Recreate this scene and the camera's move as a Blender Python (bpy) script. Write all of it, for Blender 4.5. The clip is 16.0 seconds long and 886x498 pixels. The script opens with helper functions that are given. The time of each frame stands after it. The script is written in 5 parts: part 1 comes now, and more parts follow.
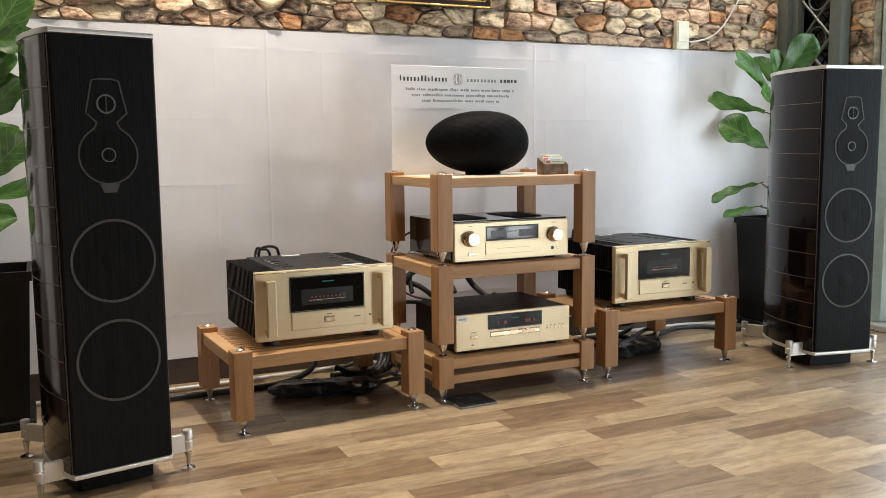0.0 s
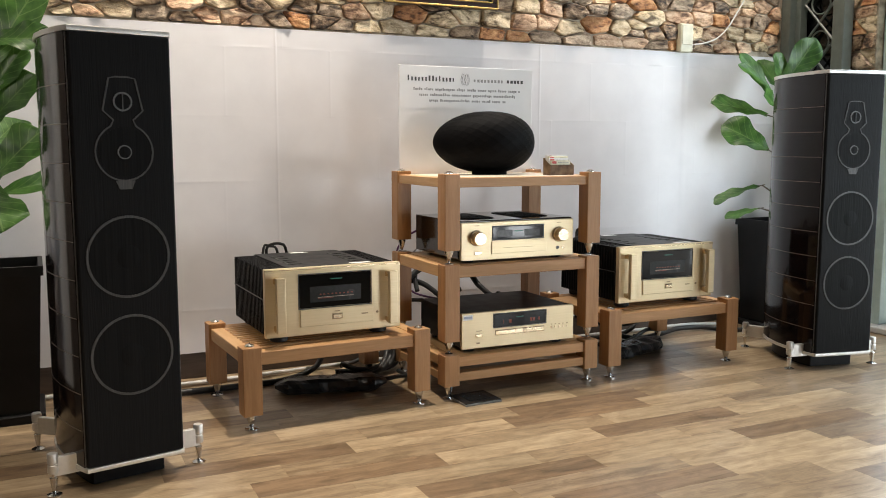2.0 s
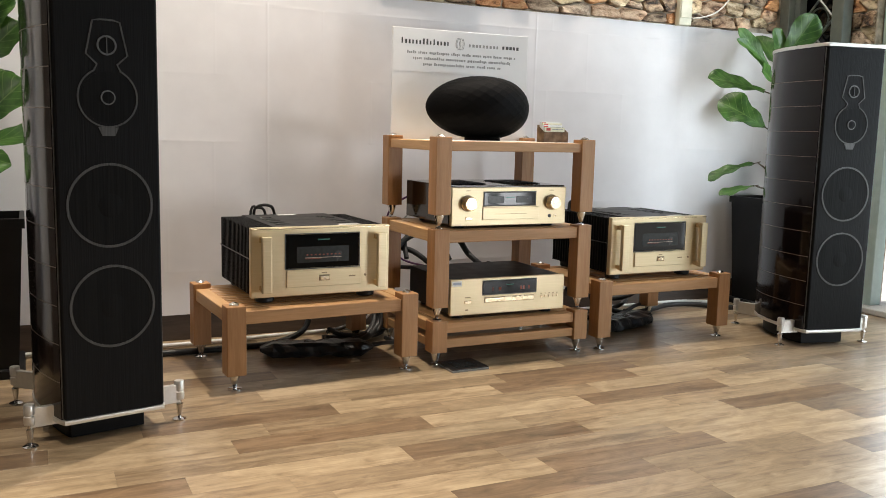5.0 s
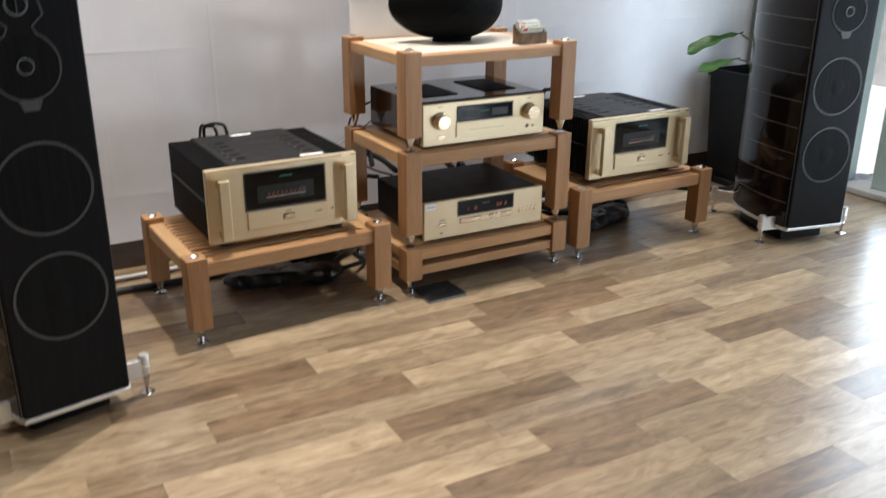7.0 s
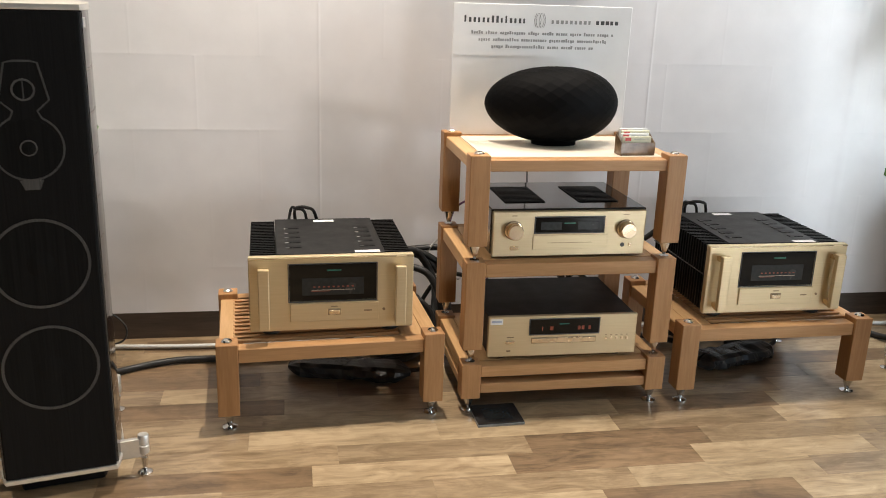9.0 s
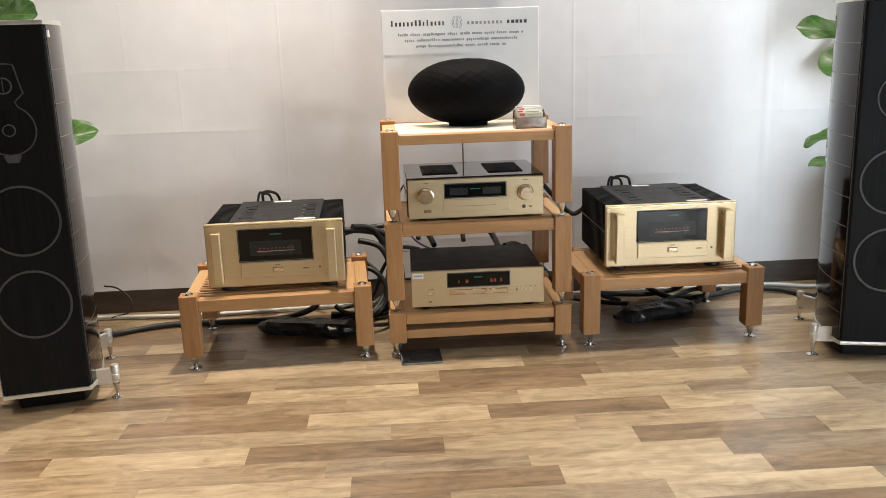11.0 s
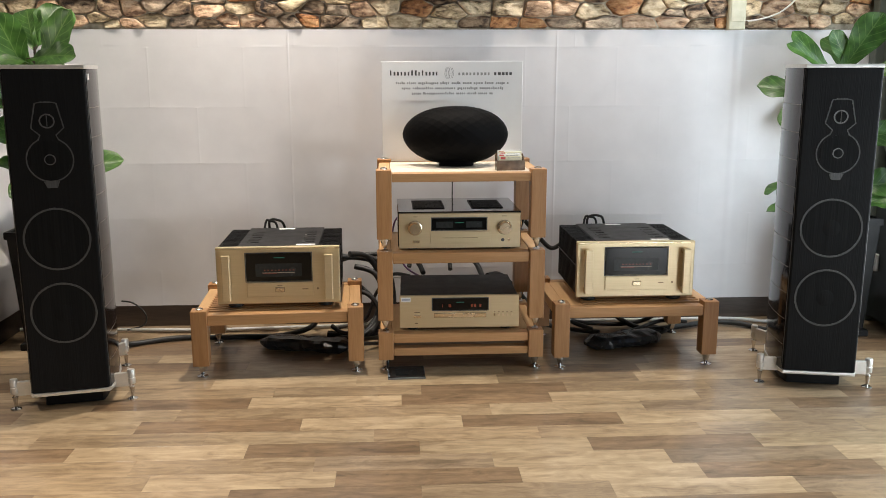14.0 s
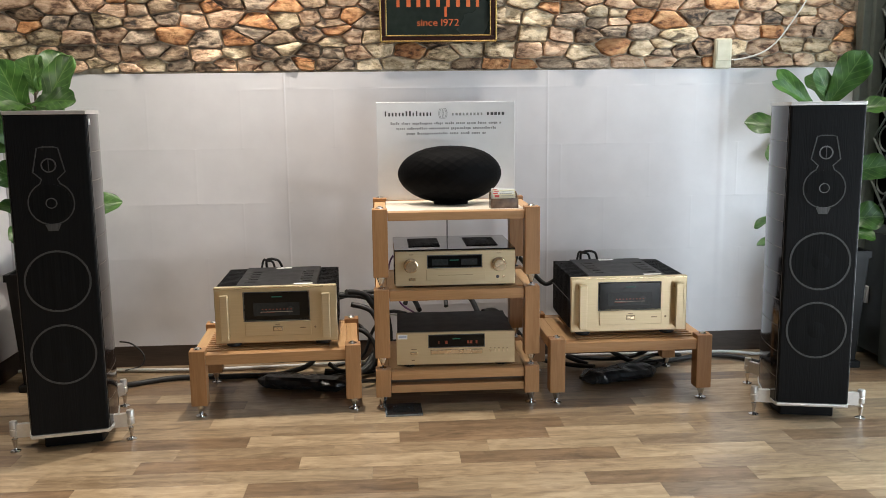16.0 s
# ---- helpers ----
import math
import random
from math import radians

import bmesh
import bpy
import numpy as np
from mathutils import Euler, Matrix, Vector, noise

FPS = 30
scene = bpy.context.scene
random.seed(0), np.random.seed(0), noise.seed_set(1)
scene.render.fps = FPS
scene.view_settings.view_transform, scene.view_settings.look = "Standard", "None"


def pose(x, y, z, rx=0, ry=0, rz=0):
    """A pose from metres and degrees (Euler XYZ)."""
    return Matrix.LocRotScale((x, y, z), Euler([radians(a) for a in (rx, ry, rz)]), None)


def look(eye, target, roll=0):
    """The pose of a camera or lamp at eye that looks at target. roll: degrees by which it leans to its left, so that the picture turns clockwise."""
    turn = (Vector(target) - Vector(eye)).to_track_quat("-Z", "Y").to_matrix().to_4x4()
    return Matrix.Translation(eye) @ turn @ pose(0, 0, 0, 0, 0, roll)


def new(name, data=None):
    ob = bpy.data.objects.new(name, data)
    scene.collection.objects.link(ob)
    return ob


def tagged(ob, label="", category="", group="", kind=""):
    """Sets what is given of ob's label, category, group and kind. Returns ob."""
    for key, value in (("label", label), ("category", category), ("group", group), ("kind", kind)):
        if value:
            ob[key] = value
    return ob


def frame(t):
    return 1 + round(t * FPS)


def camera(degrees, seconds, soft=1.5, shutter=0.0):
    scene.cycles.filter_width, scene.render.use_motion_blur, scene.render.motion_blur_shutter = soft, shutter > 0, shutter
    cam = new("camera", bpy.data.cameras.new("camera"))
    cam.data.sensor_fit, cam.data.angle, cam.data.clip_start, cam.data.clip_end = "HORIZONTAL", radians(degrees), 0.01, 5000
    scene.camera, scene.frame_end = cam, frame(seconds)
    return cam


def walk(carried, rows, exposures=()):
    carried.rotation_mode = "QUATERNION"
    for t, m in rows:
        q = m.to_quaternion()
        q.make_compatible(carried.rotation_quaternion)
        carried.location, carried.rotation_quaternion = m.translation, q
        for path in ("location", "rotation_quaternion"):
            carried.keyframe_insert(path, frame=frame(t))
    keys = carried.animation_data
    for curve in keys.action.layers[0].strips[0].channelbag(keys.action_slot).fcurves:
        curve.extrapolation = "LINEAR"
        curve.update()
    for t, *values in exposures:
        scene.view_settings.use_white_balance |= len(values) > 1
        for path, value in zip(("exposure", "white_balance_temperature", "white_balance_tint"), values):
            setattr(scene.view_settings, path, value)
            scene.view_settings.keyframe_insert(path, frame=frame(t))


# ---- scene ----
cam = camera(54.0, 16.0, 0.85, 0.4)
PATH = [
    (0, (-1.235, -2.651, 0.87), (-0.394, -0.852, 0.64), -0.6),
    (0.5, (-1.249, -2.66, 0.873), (-0.428, -0.851, 0.649), -0.4),
    (1, (-1.287, -2.673, 0.88), (-0.498, -0.847, 0.675), -0.2),
    (1.5, (-1.281, -2.666, 0.88), (-0.479, -0.846, 0.665), -0.1),
    (2, (-1.281, -2.662, 0.877), (-0.432, -0.867, 0.642), 0.0),
    (2.5, (-1.279, -2.666, 0.872), (-0.416, -0.879, 0.625), 0.0),
    (3, (-1.279, -2.666, 0.877), (-0.415, -0.88, 0.62), 0.1),
    (5.5, (-1.238, -2.611, 0.786), (-0.391, -0.821, 0.508), 2.1),
    (6, (-1.206, -2.559, 0.784), (-0.414, -0.752, 0.461), 3.5),
    (6.5, (-1.171, -2.44, 0.846), (-0.38, -0.646, 0.455), 0.6),
    (7, (-1.200, -2.348, 1.145), (-0.282, -0.716, 0.441), 0.4),
    (7.5, (-1.173, -2.295, 1.301), (-0.205, -0.679, 0.630), -0.1),
    (8, (-0.994, -2.297, 1.302), (-0.293, -0.526, 0.691), 2.0),
    (8.2, (-0.905, -2.302, 1.290), (-0.292, -0.487, 0.708), 2.2),
    (10.3, (-0.048, -2.604, 1.139), (0.062, -0.686, 0.583), 0.3),
    (10.5, (-0.03, -2.691, 1.141), (0.079, -0.764, 0.614), -0.0),
    (11, (0.004, -2.897, 1.078), (0.115, -0.956, 0.607), -1.8),
    (11.5, (0.006, -2.991, 1.099), (0.132, -1.05, 0.634), -1.3),
    (12, (0.021, -3.059, 1.123), (0.14, -1.109, 0.694), -0.5),
    (12.5, (0.035, -3.124, 1.114), (0.128, -1.166, 0.714), -0.7),
    (13, (0.026, -3.175, 1.126), (0.139, -1.219, 0.723), -0.6),
    (13.5, (0.04, -3.217, 1.139), (0.162, -1.262, 0.735), -0.3),
    (14, (0.062, -3.234, 1.137), (0.16, -1.277, 0.739), -0.1),
    (14.5, (0.05, -3.256, 1.137), (0.144, -1.291, 0.775), -0.3),
    (15, (0.054, -3.266, 1.146), (0.151, -1.296, 0.812), -0.6),
    (15.5, (0.054, -3.272, 1.146), (0.161, -1.301, 0.824), -0.6),
    (16, (0.054, -3.277, 1.151), (0.167, -1.305, 0.834), -0.7),
]
walk(cam, [(t, look(eye, target, roll)) for t, eye, target, roll in PATH], ((0, -0.03, 6630, 10), (1, -0.08, 6680, 10), (1.5, -0.08, 6680, 10), (2.5, 0.0, 6630, 10), (5.5, -0.02, 6680, 10), (6.5, -0.03, 6680, 10), (7, -0.09, 6030, 10), (7.5, -0.01, 6130, 10), (8, -0.09, 6580, 10), (9.5, 0.09, 6680, 10), (11, 0.16, 6680, 10), (12.5, 0.11, 6630, 10), (14, -0.09, 6600, 10), (15, -0.15, 6500, 10), (16, -0.19, 6430, 10)))

# ---- world and lights ----
world = bpy.data.worlds.new("sky")
scene.world = world
world.use_nodes = True
sky = world.node_tree.nodes.new("ShaderNodeTexSky")
sky.sky_type, sky.sun_disc = "NISHITA", False
sky.sun_elevation, sky.sun_rotation = radians(69), radians(188)
world.node_tree.links.new(sky.outputs[0], world.node_tree.nodes["Background"].inputs[0])
world.node_tree.nodes["Background"].inputs[1].default_value = 0.14


def lamp(name, kind, energy, colour, matrix, **more):
    data = bpy.data.lights.new(name, kind)
    data.energy, data.color = energy, colour
    if kind == "AREA":
        data.shape = "RECTANGLE"
        data.size, data.size_y = more["size"]
    elif kind == "SUN":
        data.angle = more["angle"]
    else:
        data.shadow_soft_size = more["soft"]
        if kind == "SPOT":
            data.spot_size, data.spot_blend = radians(more["cone"]), more.get("blend", 0.6)
    ob = new(name, data)
    ob.matrix_world = matrix
    return ob


lamp("sun", "SUN", 5.0, (1, 0.96, 0.9), look((2.6, -3, 8), (3, 0, 0)), angle=0.01)
lamp("door_daylight", "AREA", 66, (0.78, 0.91, 1.0), look((2.44, -0.80, 1.08), (0.0, -1.15, 1.2)), size=(1.5, 1.9))
# added area lamp stands in for bounce off the unseen sunlit pavement
lamp("pavement_bounce_fill", "AREA", 31, (0.90, 0.95, 1.0), look((2.42, -4.2, 0.34), (-0.2, 0.66, 0.8)), size=(1.0, 0.55))
# a row of unseen downlights close to the stone-look wall, inferred from cast shadows
lamp("wall_downlight", "SPOT", 75, (1, 0.90, 0.78), look((-1.30, 0.26, 2.76), (-1.1, -0.1, 0)), soft=0.03, cone=92, blend=1.0)
lamp("wall_downlight", "SPOT", 275, (1, 0.90, 0.78), look((-0.22, 0.18, 2.76), (-0.85, -0.35, 0)), soft=0.03, cone=94, blend=1.0)
lamp("wall_downlight", "SPOT", 125, (1, 0.92, 0.83), look((0.86, 0.40, 2.76), (0.9, 0.10, 0)), soft=0.03, cone=88, blend=1.0)
lamp("wall_downlight", "SPOT", 76, (1, 0.92, 0.83), look((1.85, 0.30, 2.76), (1.75, 0.0, 0)), soft=0.03, cone=110, blend=1.0)
# two fill spots added over the open floor to brighten it
lamp("floor_fill_spot", "SPOT", 560, (1, 0.90, 0.78), look((-1.45, -1.85, 2.76), (-1.45, -1.75, 0)), soft=0.05, cone=70, blend=1.0)
lamp("floor_fill_spot", "SPOT", 125, (1, 0.92, 0.82), look((1.45, -1.45, 2.76), (1.45, -1.35, 0)), soft=0.05, cone=70, blend=1.0)
# two small unseen spots on the display, set from shadows on the wall
lamp("wall_spot", "SPOT", 46, (1, 0.92, 0.83), look((-3.1, -1.5, 2.0), (-0.85, 0.66, 0.75)), soft=0.02, cone=50, blend=0.8)
lamp("wall_spot", "SPOT", 17, (1, 0.91, 0.82), look((-0.12, -0.95, 2.76), (0.3, 0.66, 0.8)), soft=0.02, cone=80, blend=0.9)


# ---- materials ----
def nodes_of(m):
    m.use_nodes = True
    t = m.node_tree
    return t, t.nodes["Principled BSDF"]


def surface(name, dark, light, rough=0.5, metal=0.0, scale=20.0, stretch=(1, 1, 1), detail=6.0, bump=0.1, bump_scale=None,
            spread=0.0, blotch=0.25, coat=0.0, spec=0.5, rough_var=0.1, emit=None):
    """Two-scale noise between a dark and a light tone, with relief, uneven gloss and a shift from object to object."""
    m = bpy.data.materials.new(name)
    t, b = nodes_of(m)
    link, mk = t.links.new, t.nodes.new
    co, mp = mk("ShaderNodeTexCoord"), mk("ShaderNodeMapping")
    mp.inputs["Scale"].default_value = stretch
    info = mk("ShaderNodeObjectInfo")
    link(co.outputs["Object"], mp.inputs[0])
    shift = mk("ShaderNodeVectorMath")
    shift.operation = "ADD"
    link(mp.outputs[0], shift.inputs[0])
    if spread:
        mul = mk("ShaderNodeMath")
        mul.operation = "MULTIPLY"
        mul.inputs[1].default_value = 37.0
        link(info.outputs["Random"], mul.inputs[0])
        link(mul.outputs[0], shift.inputs[1])
    fine, wide = mk("ShaderNodeTexNoise"), mk("ShaderNodeTexNoise")
    fine.inputs["Scale"].default_value, fine.inputs["Detail"].default_value = scale, detail
    wide.inputs["Scale"].default_value, wide.inputs["Detail"].default_value = scale * 0.13, 3
    link(shift.outputs[0], fine.inputs["Vector"])
    link(shift.outputs[0], wide.inputs["Vector"])
    mix = mk("ShaderNodeMix")
    mix.data_type = "FLOAT"
    mix.inputs[0].default_value = blotch
    link(fine.outputs[0], mix.inputs[2])
    link(wide.outputs[0], mix.inputs[3])
    ramp = mk("ShaderNodeValToRGB")
    ramp.color_ramp.elements[0].position, ramp.color_ramp.elements[1].position = 0.3, 0.7
    ramp.color_ramp.elements[0].color, ramp.color_ramp.elements[1].color = (*dark, 1), (*light, 1)
    link(mix.outputs[0], ramp.inputs[0])
    out = ramp.outputs[0]
    if spread:
        hsv = mk("ShaderNodeHueSaturation")
        val = mk("ShaderNodeMapRange")
        val.inputs[3].default_value, val.inputs[4].default_value = 1 - spread, 1 + spread
        link(info.outputs["Random"], val.inputs[0])
        link(val.outputs[0], hsv.inputs["Value"])
        link(out, hsv.inputs["Color"])
        out = hsv.outputs[0]
    link(out, b.inputs["Base Color"])
    rr = mk("ShaderNodeMapRange")
    rr.inputs[3].default_value, rr.inputs[4].default_value = max(0.02, rough - rough_var), min(1, rough + rough_var)
    link(wide.outputs[0], rr.inputs[0])
    link(rr.outputs[0], b.inputs["Roughness"])
    b.inputs["Metallic"].default_value = metal
    b.inputs["Coat Weight"].default_value = coat
    b.inputs["Coat Roughness"].default_value = 0.06
    b.inputs["Specular IOR Level"].default_value = spec
    if bump:
        bp = mk("ShaderNodeBump")
        bp.inputs["Strength"].default_value, bp.inputs["Distance"].default_value = bump, 0.003
        link(fine.outputs[0], bp.inputs["Height"])
        link(bp.outputs[0], b.inputs["Normal"])
    if emit:
        b.inputs["Emission Color"].default_value, b.inputs["Emission Strength"].default_value = (*emit[0], 1), emit[1]
    return m


def wood(name, dark, light, along, rough=0.45, spread=0.1, coat=0.0, rings=9.0, draw=0.09, blotch=0.0):
    """Straight grain along one axis with fine pores and a few cathedral figures."""
    m = bpy.data.materials.new(name)
    t, b = nodes_of(m)
    link, mk = t.links.new, t.nodes.new
    co, mp, info = mk("ShaderNodeTexCoord"), mk("ShaderNodeMapping"), mk("ShaderNodeObjectInfo")
    mp.inputs["Scale"].default_value = [draw if i == along else 1.0 for i in range(3)]
    link(co.outputs["Object"], mp.inputs[0])
    off = mk("ShaderNodeVectorMath")
    off.operation = "MULTIPLY_ADD"
    link(info.outputs["Random"], off.inputs[0])
    off.inputs[1].default_value = (31, 17, 23)
    link(mp.outputs[0], off.inputs[2])
    figure, pore = mk("ShaderNodeTexNoise"), mk("ShaderNodeTexNoise")
    figure.inputs["Scale"].default_value, figure.inputs["Detail"].default_value = rings * 2.4, 5
    figure.inputs["Distortion"].default_value = 0.9
    pore.inputs["Scale"].default_value, pore.inputs["Detail"].default_value = 190, 3
    link(off.outputs[0], figure.inputs["Vector"])
    link(off.outputs[0], pore.inputs["Vector"])
    mix = mk("ShaderNodeMix")
    mix.data_type = "FLOAT"
    mix.inputs[0].default_value = 0.35
    link(figure.outputs[0], mix.inputs[2])
    link(pore.outputs[0], mix.inputs[3])
    ramp = mk("ShaderNodeValToRGB")
    ramp.color_ramp.elements[0].position, ramp.color_ramp.elements[1].position = 0.32, 0.66
    ramp.color_ramp.elements[0].color, ramp.color_ramp.elements[1].color = (*dark, 1), (*light, 1)
    level = mix.outputs[0]
    if blotch:
        # broad clouding and knots, drawn out along the grain
        wide, mp2, mix2 = mk("ShaderNodeTexNoise"), mk("ShaderNodeMapping"), mk("ShaderNodeMix")
        mp2.inputs["Scale"].default_value = [5.0 if i == along else 1.0 for i in range(3)]
        link(off.outputs[0], mp2.inputs[0])
        link(mp2.outputs[0], wide.inputs["Vector"])
        wide.inputs["Scale"].default_value, wide.inputs["Detail"].default_value, wide.inputs["Distortion"].default_value = 22, 7, 1.2
        wide.inputs["Roughness"].default_value = 0.62
        mix2.data_type = "FLOAT"
        mix2.inputs[0].default_value = blotch
        link(mix.outputs[0], mix2.inputs[2])
        link(wide.outputs[0], mix2.inputs[3])
        level = mix2.outputs[0]
        ramp.color_ramp.elements[0].position, ramp.color_ramp.elements[1].position = 0.36, 0.60
    link(level, ramp.inputs[0])
    hsv, val = mk("ShaderNodeHueSaturation"), mk("ShaderNodeMapRange")
    val.inputs[3].default_value, val.inputs[4].default_value = 1 - spread, 1 + spread
    link(info.outputs["Random"], val.inputs[0])
    link(val.outputs[0], hsv.inputs["Value"])
    link(ramp.outputs[0], hsv.inputs["Color"])
    link(hsv.outputs[0], b.inputs["Base Color"])
    rr = mk("ShaderNodeMapRange")
    rr.inputs[3].default_value, rr.inputs[4].default_value = rough + 0.12, rough - 0.08
    link(figure.outputs[0], rr.inputs[0])
    link(rr.outputs[0], b.inputs["Roughness"])
    b.inputs["Coat Weight"].default_value = coat
    b.inputs["Coat Roughness"].default_value = 0.2 if blotch else 0.05
    bp = mk("ShaderNodeBump")
    bp.inputs["Strength"].default_value, bp.inputs["Distance"].default_value = 0.12, 0.001
    link(mix.outputs[0], bp.inputs["Height"])
    link(bp.outputs[0], b.inputs["Normal"])
    return m


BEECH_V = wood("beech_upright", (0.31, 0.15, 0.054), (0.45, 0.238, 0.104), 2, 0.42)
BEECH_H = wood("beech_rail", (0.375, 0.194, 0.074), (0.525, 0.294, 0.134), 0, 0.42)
# lighter beech: brightness of the lit side-rail tops is in the colour
BEECH_D = wood("beech_side_rail_lit", (0.47, 0.27, 0.115), (0.62, 0.385, 0.19), 1, 0.42)
BEECH_TOP = surface("pale_beech_board", (0.70, 0.62, 0.51), (0.79, 0.72, 0.61), 0.38, scale=14, stretch=(1, 8, 8), bump=0.03)
PLANKS = [wood("floor_" + n, [0.9 * v for v in d], [0.9 * v for v in l], 0, 0.34, 0.13, 0.4, 9.0, 0.075, 0.5) for n, d, l in (
    ("pale", (0.21, 0.14, 0.076), (0.47, 0.355, 0.222)), ("tan", (0.155, 0.100, 0.053), (0.385, 0.28, 0.170)),
    ("brown", (0.09, 0.055, 0.030), (0.27, 0.178, 0.102)), ("grey", (0.13, 0.088, 0.053), (0.335, 0.245, 0.155)))]
PAPER = surface("white_sheet", (0.74, 0.725, 0.74), (0.80, 0.785, 0.80), 0.42, scale=9, bump=0.05, spec=0.4)
PLASTER = surface("painted_plaster", (0.30, 0.28, 0.25), (0.36, 0.34, 0.31), 0.7, scale=60, bump=0.08)
# dark tone for added, unseen walls, to cut bounce and reflections
UMBER = surface("low_bounce_wall", (0.08, 0.068, 0.058), (0.11, 0.094, 0.08), 0.7, scale=60, bump=0.08)
# unseen ceiling kept grey so that less light bounces down
CEILING = surface("low_bounce_ceiling", (0.28, 0.27, 0.255), (0.33, 0.32, 0.305), 0.8, scale=50, bump=0.05)
SKIRT = wood("dark_skirting", (0.035, 0.024, 0.018), (0.085, 0.06, 0.045), 0, 0.4)
MORTAR = surface("wallpaper_stone_joint", (0.15, 0.105, 0.068), (0.82, 0.72, 0.57), 0.8, scale=22, bump=0.5)
BLACK_CLOTH = surface("grille_cloth", (0.003, 0.003, 0.0033), (0.007, 0.007, 0.0074), 0.6, scale=300, stretch=(1, 1, 0.02), bump=0.25, spec=0.12)
LACQUER = wood("wenge_lacquer", (0.0035, 0.0022, 0.002), (0.009, 0.005, 0.0042), 2, 0.09, 0.04, 0.08)
nodes_of(LACQUER)[1].inputs["Specular IOR Level"].default_value = 0.28
SILVER = surface("satin_aluminium", (0.66, 0.65, 0.62), (0.76, 0.75, 0.72), 0.42, 0.85, scale=80, bump=0.02)
CHROME = surface("polished_steel", (0.66, 0.65, 0.63), (0.76, 0.75, 0.74), 0.14, 1.0, scale=30, bump=0.0)
RING = surface("driver_trim_behind_strings", (0.026, 0.026, 0.026), (0.068, 0.067, 0.065), 0.55, 0.1, scale=420, stretch=(1, 1, 0.02), bump=0.3)
CONE = surface("driver_cone", (0.003, 0.0034, 0.0036), (0.009, 0.009, 0.009), 0.6, scale=200, stretch=(1, 1, 0.02), bump=0.2, spec=0.08)
TWEETER_RIM = surface("tweeter_rim", (0.07, 0.07, 0.069), (0.15, 0.148, 0.144), 0.4, 0.6, scale=90, bump=0.0)
PALELINE = surface("maple_inlay", (0.15, 0.12, 0.098), (0.21, 0.175, 0.14), 0.35, scale=40, bump=0.0)
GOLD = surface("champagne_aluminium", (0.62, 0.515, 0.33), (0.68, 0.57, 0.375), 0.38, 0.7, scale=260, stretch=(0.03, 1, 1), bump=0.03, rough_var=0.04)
# lit, more polished copy of the champagne gold; highlights are in its colour
GOLD_LIT = surface("champagne_aluminium_lit", (0.72, 0.59, 0.41), (0.80, 0.66, 0.47), 0.25, 0.9, scale=60, bump=0.0)
BLACK_METAL = surface("black_painted_steel", (0.006, 0.006, 0.0065), (0.013, 0.0125, 0.0125), 0.45, scale=160, bump=0.08, spec=0.25)
FIN = surface("black_anodised_fin", (0.003, 0.003, 0.0032), (0.006, 0.006, 0.0065), 0.45, 0.0, scale=120, bump=0.03, spec=0.16)
PIANO = wood("dark_gloss_case", (0.004, 0.0028, 0.0025), (0.010, 0.0065, 0.005), 0, 0.10, 0.03, 0.4)
GLASS_BLACK = surface("smoked_glass", (0.003, 0.0036, 0.004), (0.005, 0.0056, 0.006), 0.06, scale=20, bump=0.0, rough_var=0.02, spec=0.3)
METER = surface("meter_face", (0.018, 0.021, 0.022), (0.030, 0.034, 0.035), 0.25, scale=90, bump=0.0, spec=0.3)
LED_RED = surface("lit_red_scale", (0.2, 0.035, 0.015), (0.25, 0.05, 0.02), 0.4, bump=0.0, emit=((1.0, 0.22, 0.08), 0.015))
LED_GREEN = surface("lit_green_mark", (0.01, 0.09, 0.065), (0.014, 0.12, 0.085), 0.4, bump=0.0, emit=((0.1, 0.9, 0.65), 0.03))
LED_PALE = surface("lit_pale_scale", (0.2, 0.18, 0.15), (0.25, 0.22, 0.18), 0.4, bump=0.0, emit=((1.0, 0.82, 0.6), 0.14))
PRINT = surface("dark_print", (0.05, 0.05, 0.052), (0.08, 0.08, 0.082), 0.6, bump=0.0)
PRINT_GREY = surface("grey_print", (0.26, 0.26, 0.26), (0.34, 0.34, 0.34), 0.6, bump=0.0)
PRINT_BROWN = surface("brown_print", (0.22, 0.16, 0.09), (0.28, 0.2, 0.12), 0.6, bump=0.0)
WHITE_STICKER = surface("white_sticker", (0.78, 0.78, 0.78), (0.84, 0.84, 0.83), 0.5, scale=40, bump=0.0)
BLUE_PRINT = surface("blue_print", (0.36, 0.42, 0.56), (0.42, 0.48, 0.60), 0.5, bump=0.0)
RED_PRINT = surface("red_print", (0.5, 0.05, 0.04), (0.6, 0.08, 0.06), 0.5, bump=0.0)
ORANGE = surface("orange_lettering", (0.72, 0.14, 0.04), (0.8, 0.2, 0.06), 0.5, bump=0.0)
RUBBER = surface("black_rubber", (0.006, 0.006, 0.006), (0.013, 0.013, 0.013), 0.5, scale=70, bump=0.15)
CABLE_GREY = surface("grey_conduit", (0.48, 0.48, 0.47), (0.60, 0.60, 0.585), 0.4, scale=120, bump=0.15)
WHITE_CABLE = surface("white_cable", (0.72, 0.70, 0.66), (0.8, 0.78, 0.74), 0.45, bump=0.0)
PURPLE = surface("violet_cable", (0.10, 0.03, 0.11), (0.15, 0.05, 0.17), 0.45, bump=0.0)
WRAP = surface("crumpled_black_plastic", (0.007, 0.0075, 0.008), (0.028, 0.029, 0.03), 0.28, scale=22, bump=0.9)
POT = surface("black_pot", (0.003, 0.003, 0.0033), (0.007, 0.007, 0.0074), 0.45, scale=18, bump=0.06, spec=0.25)
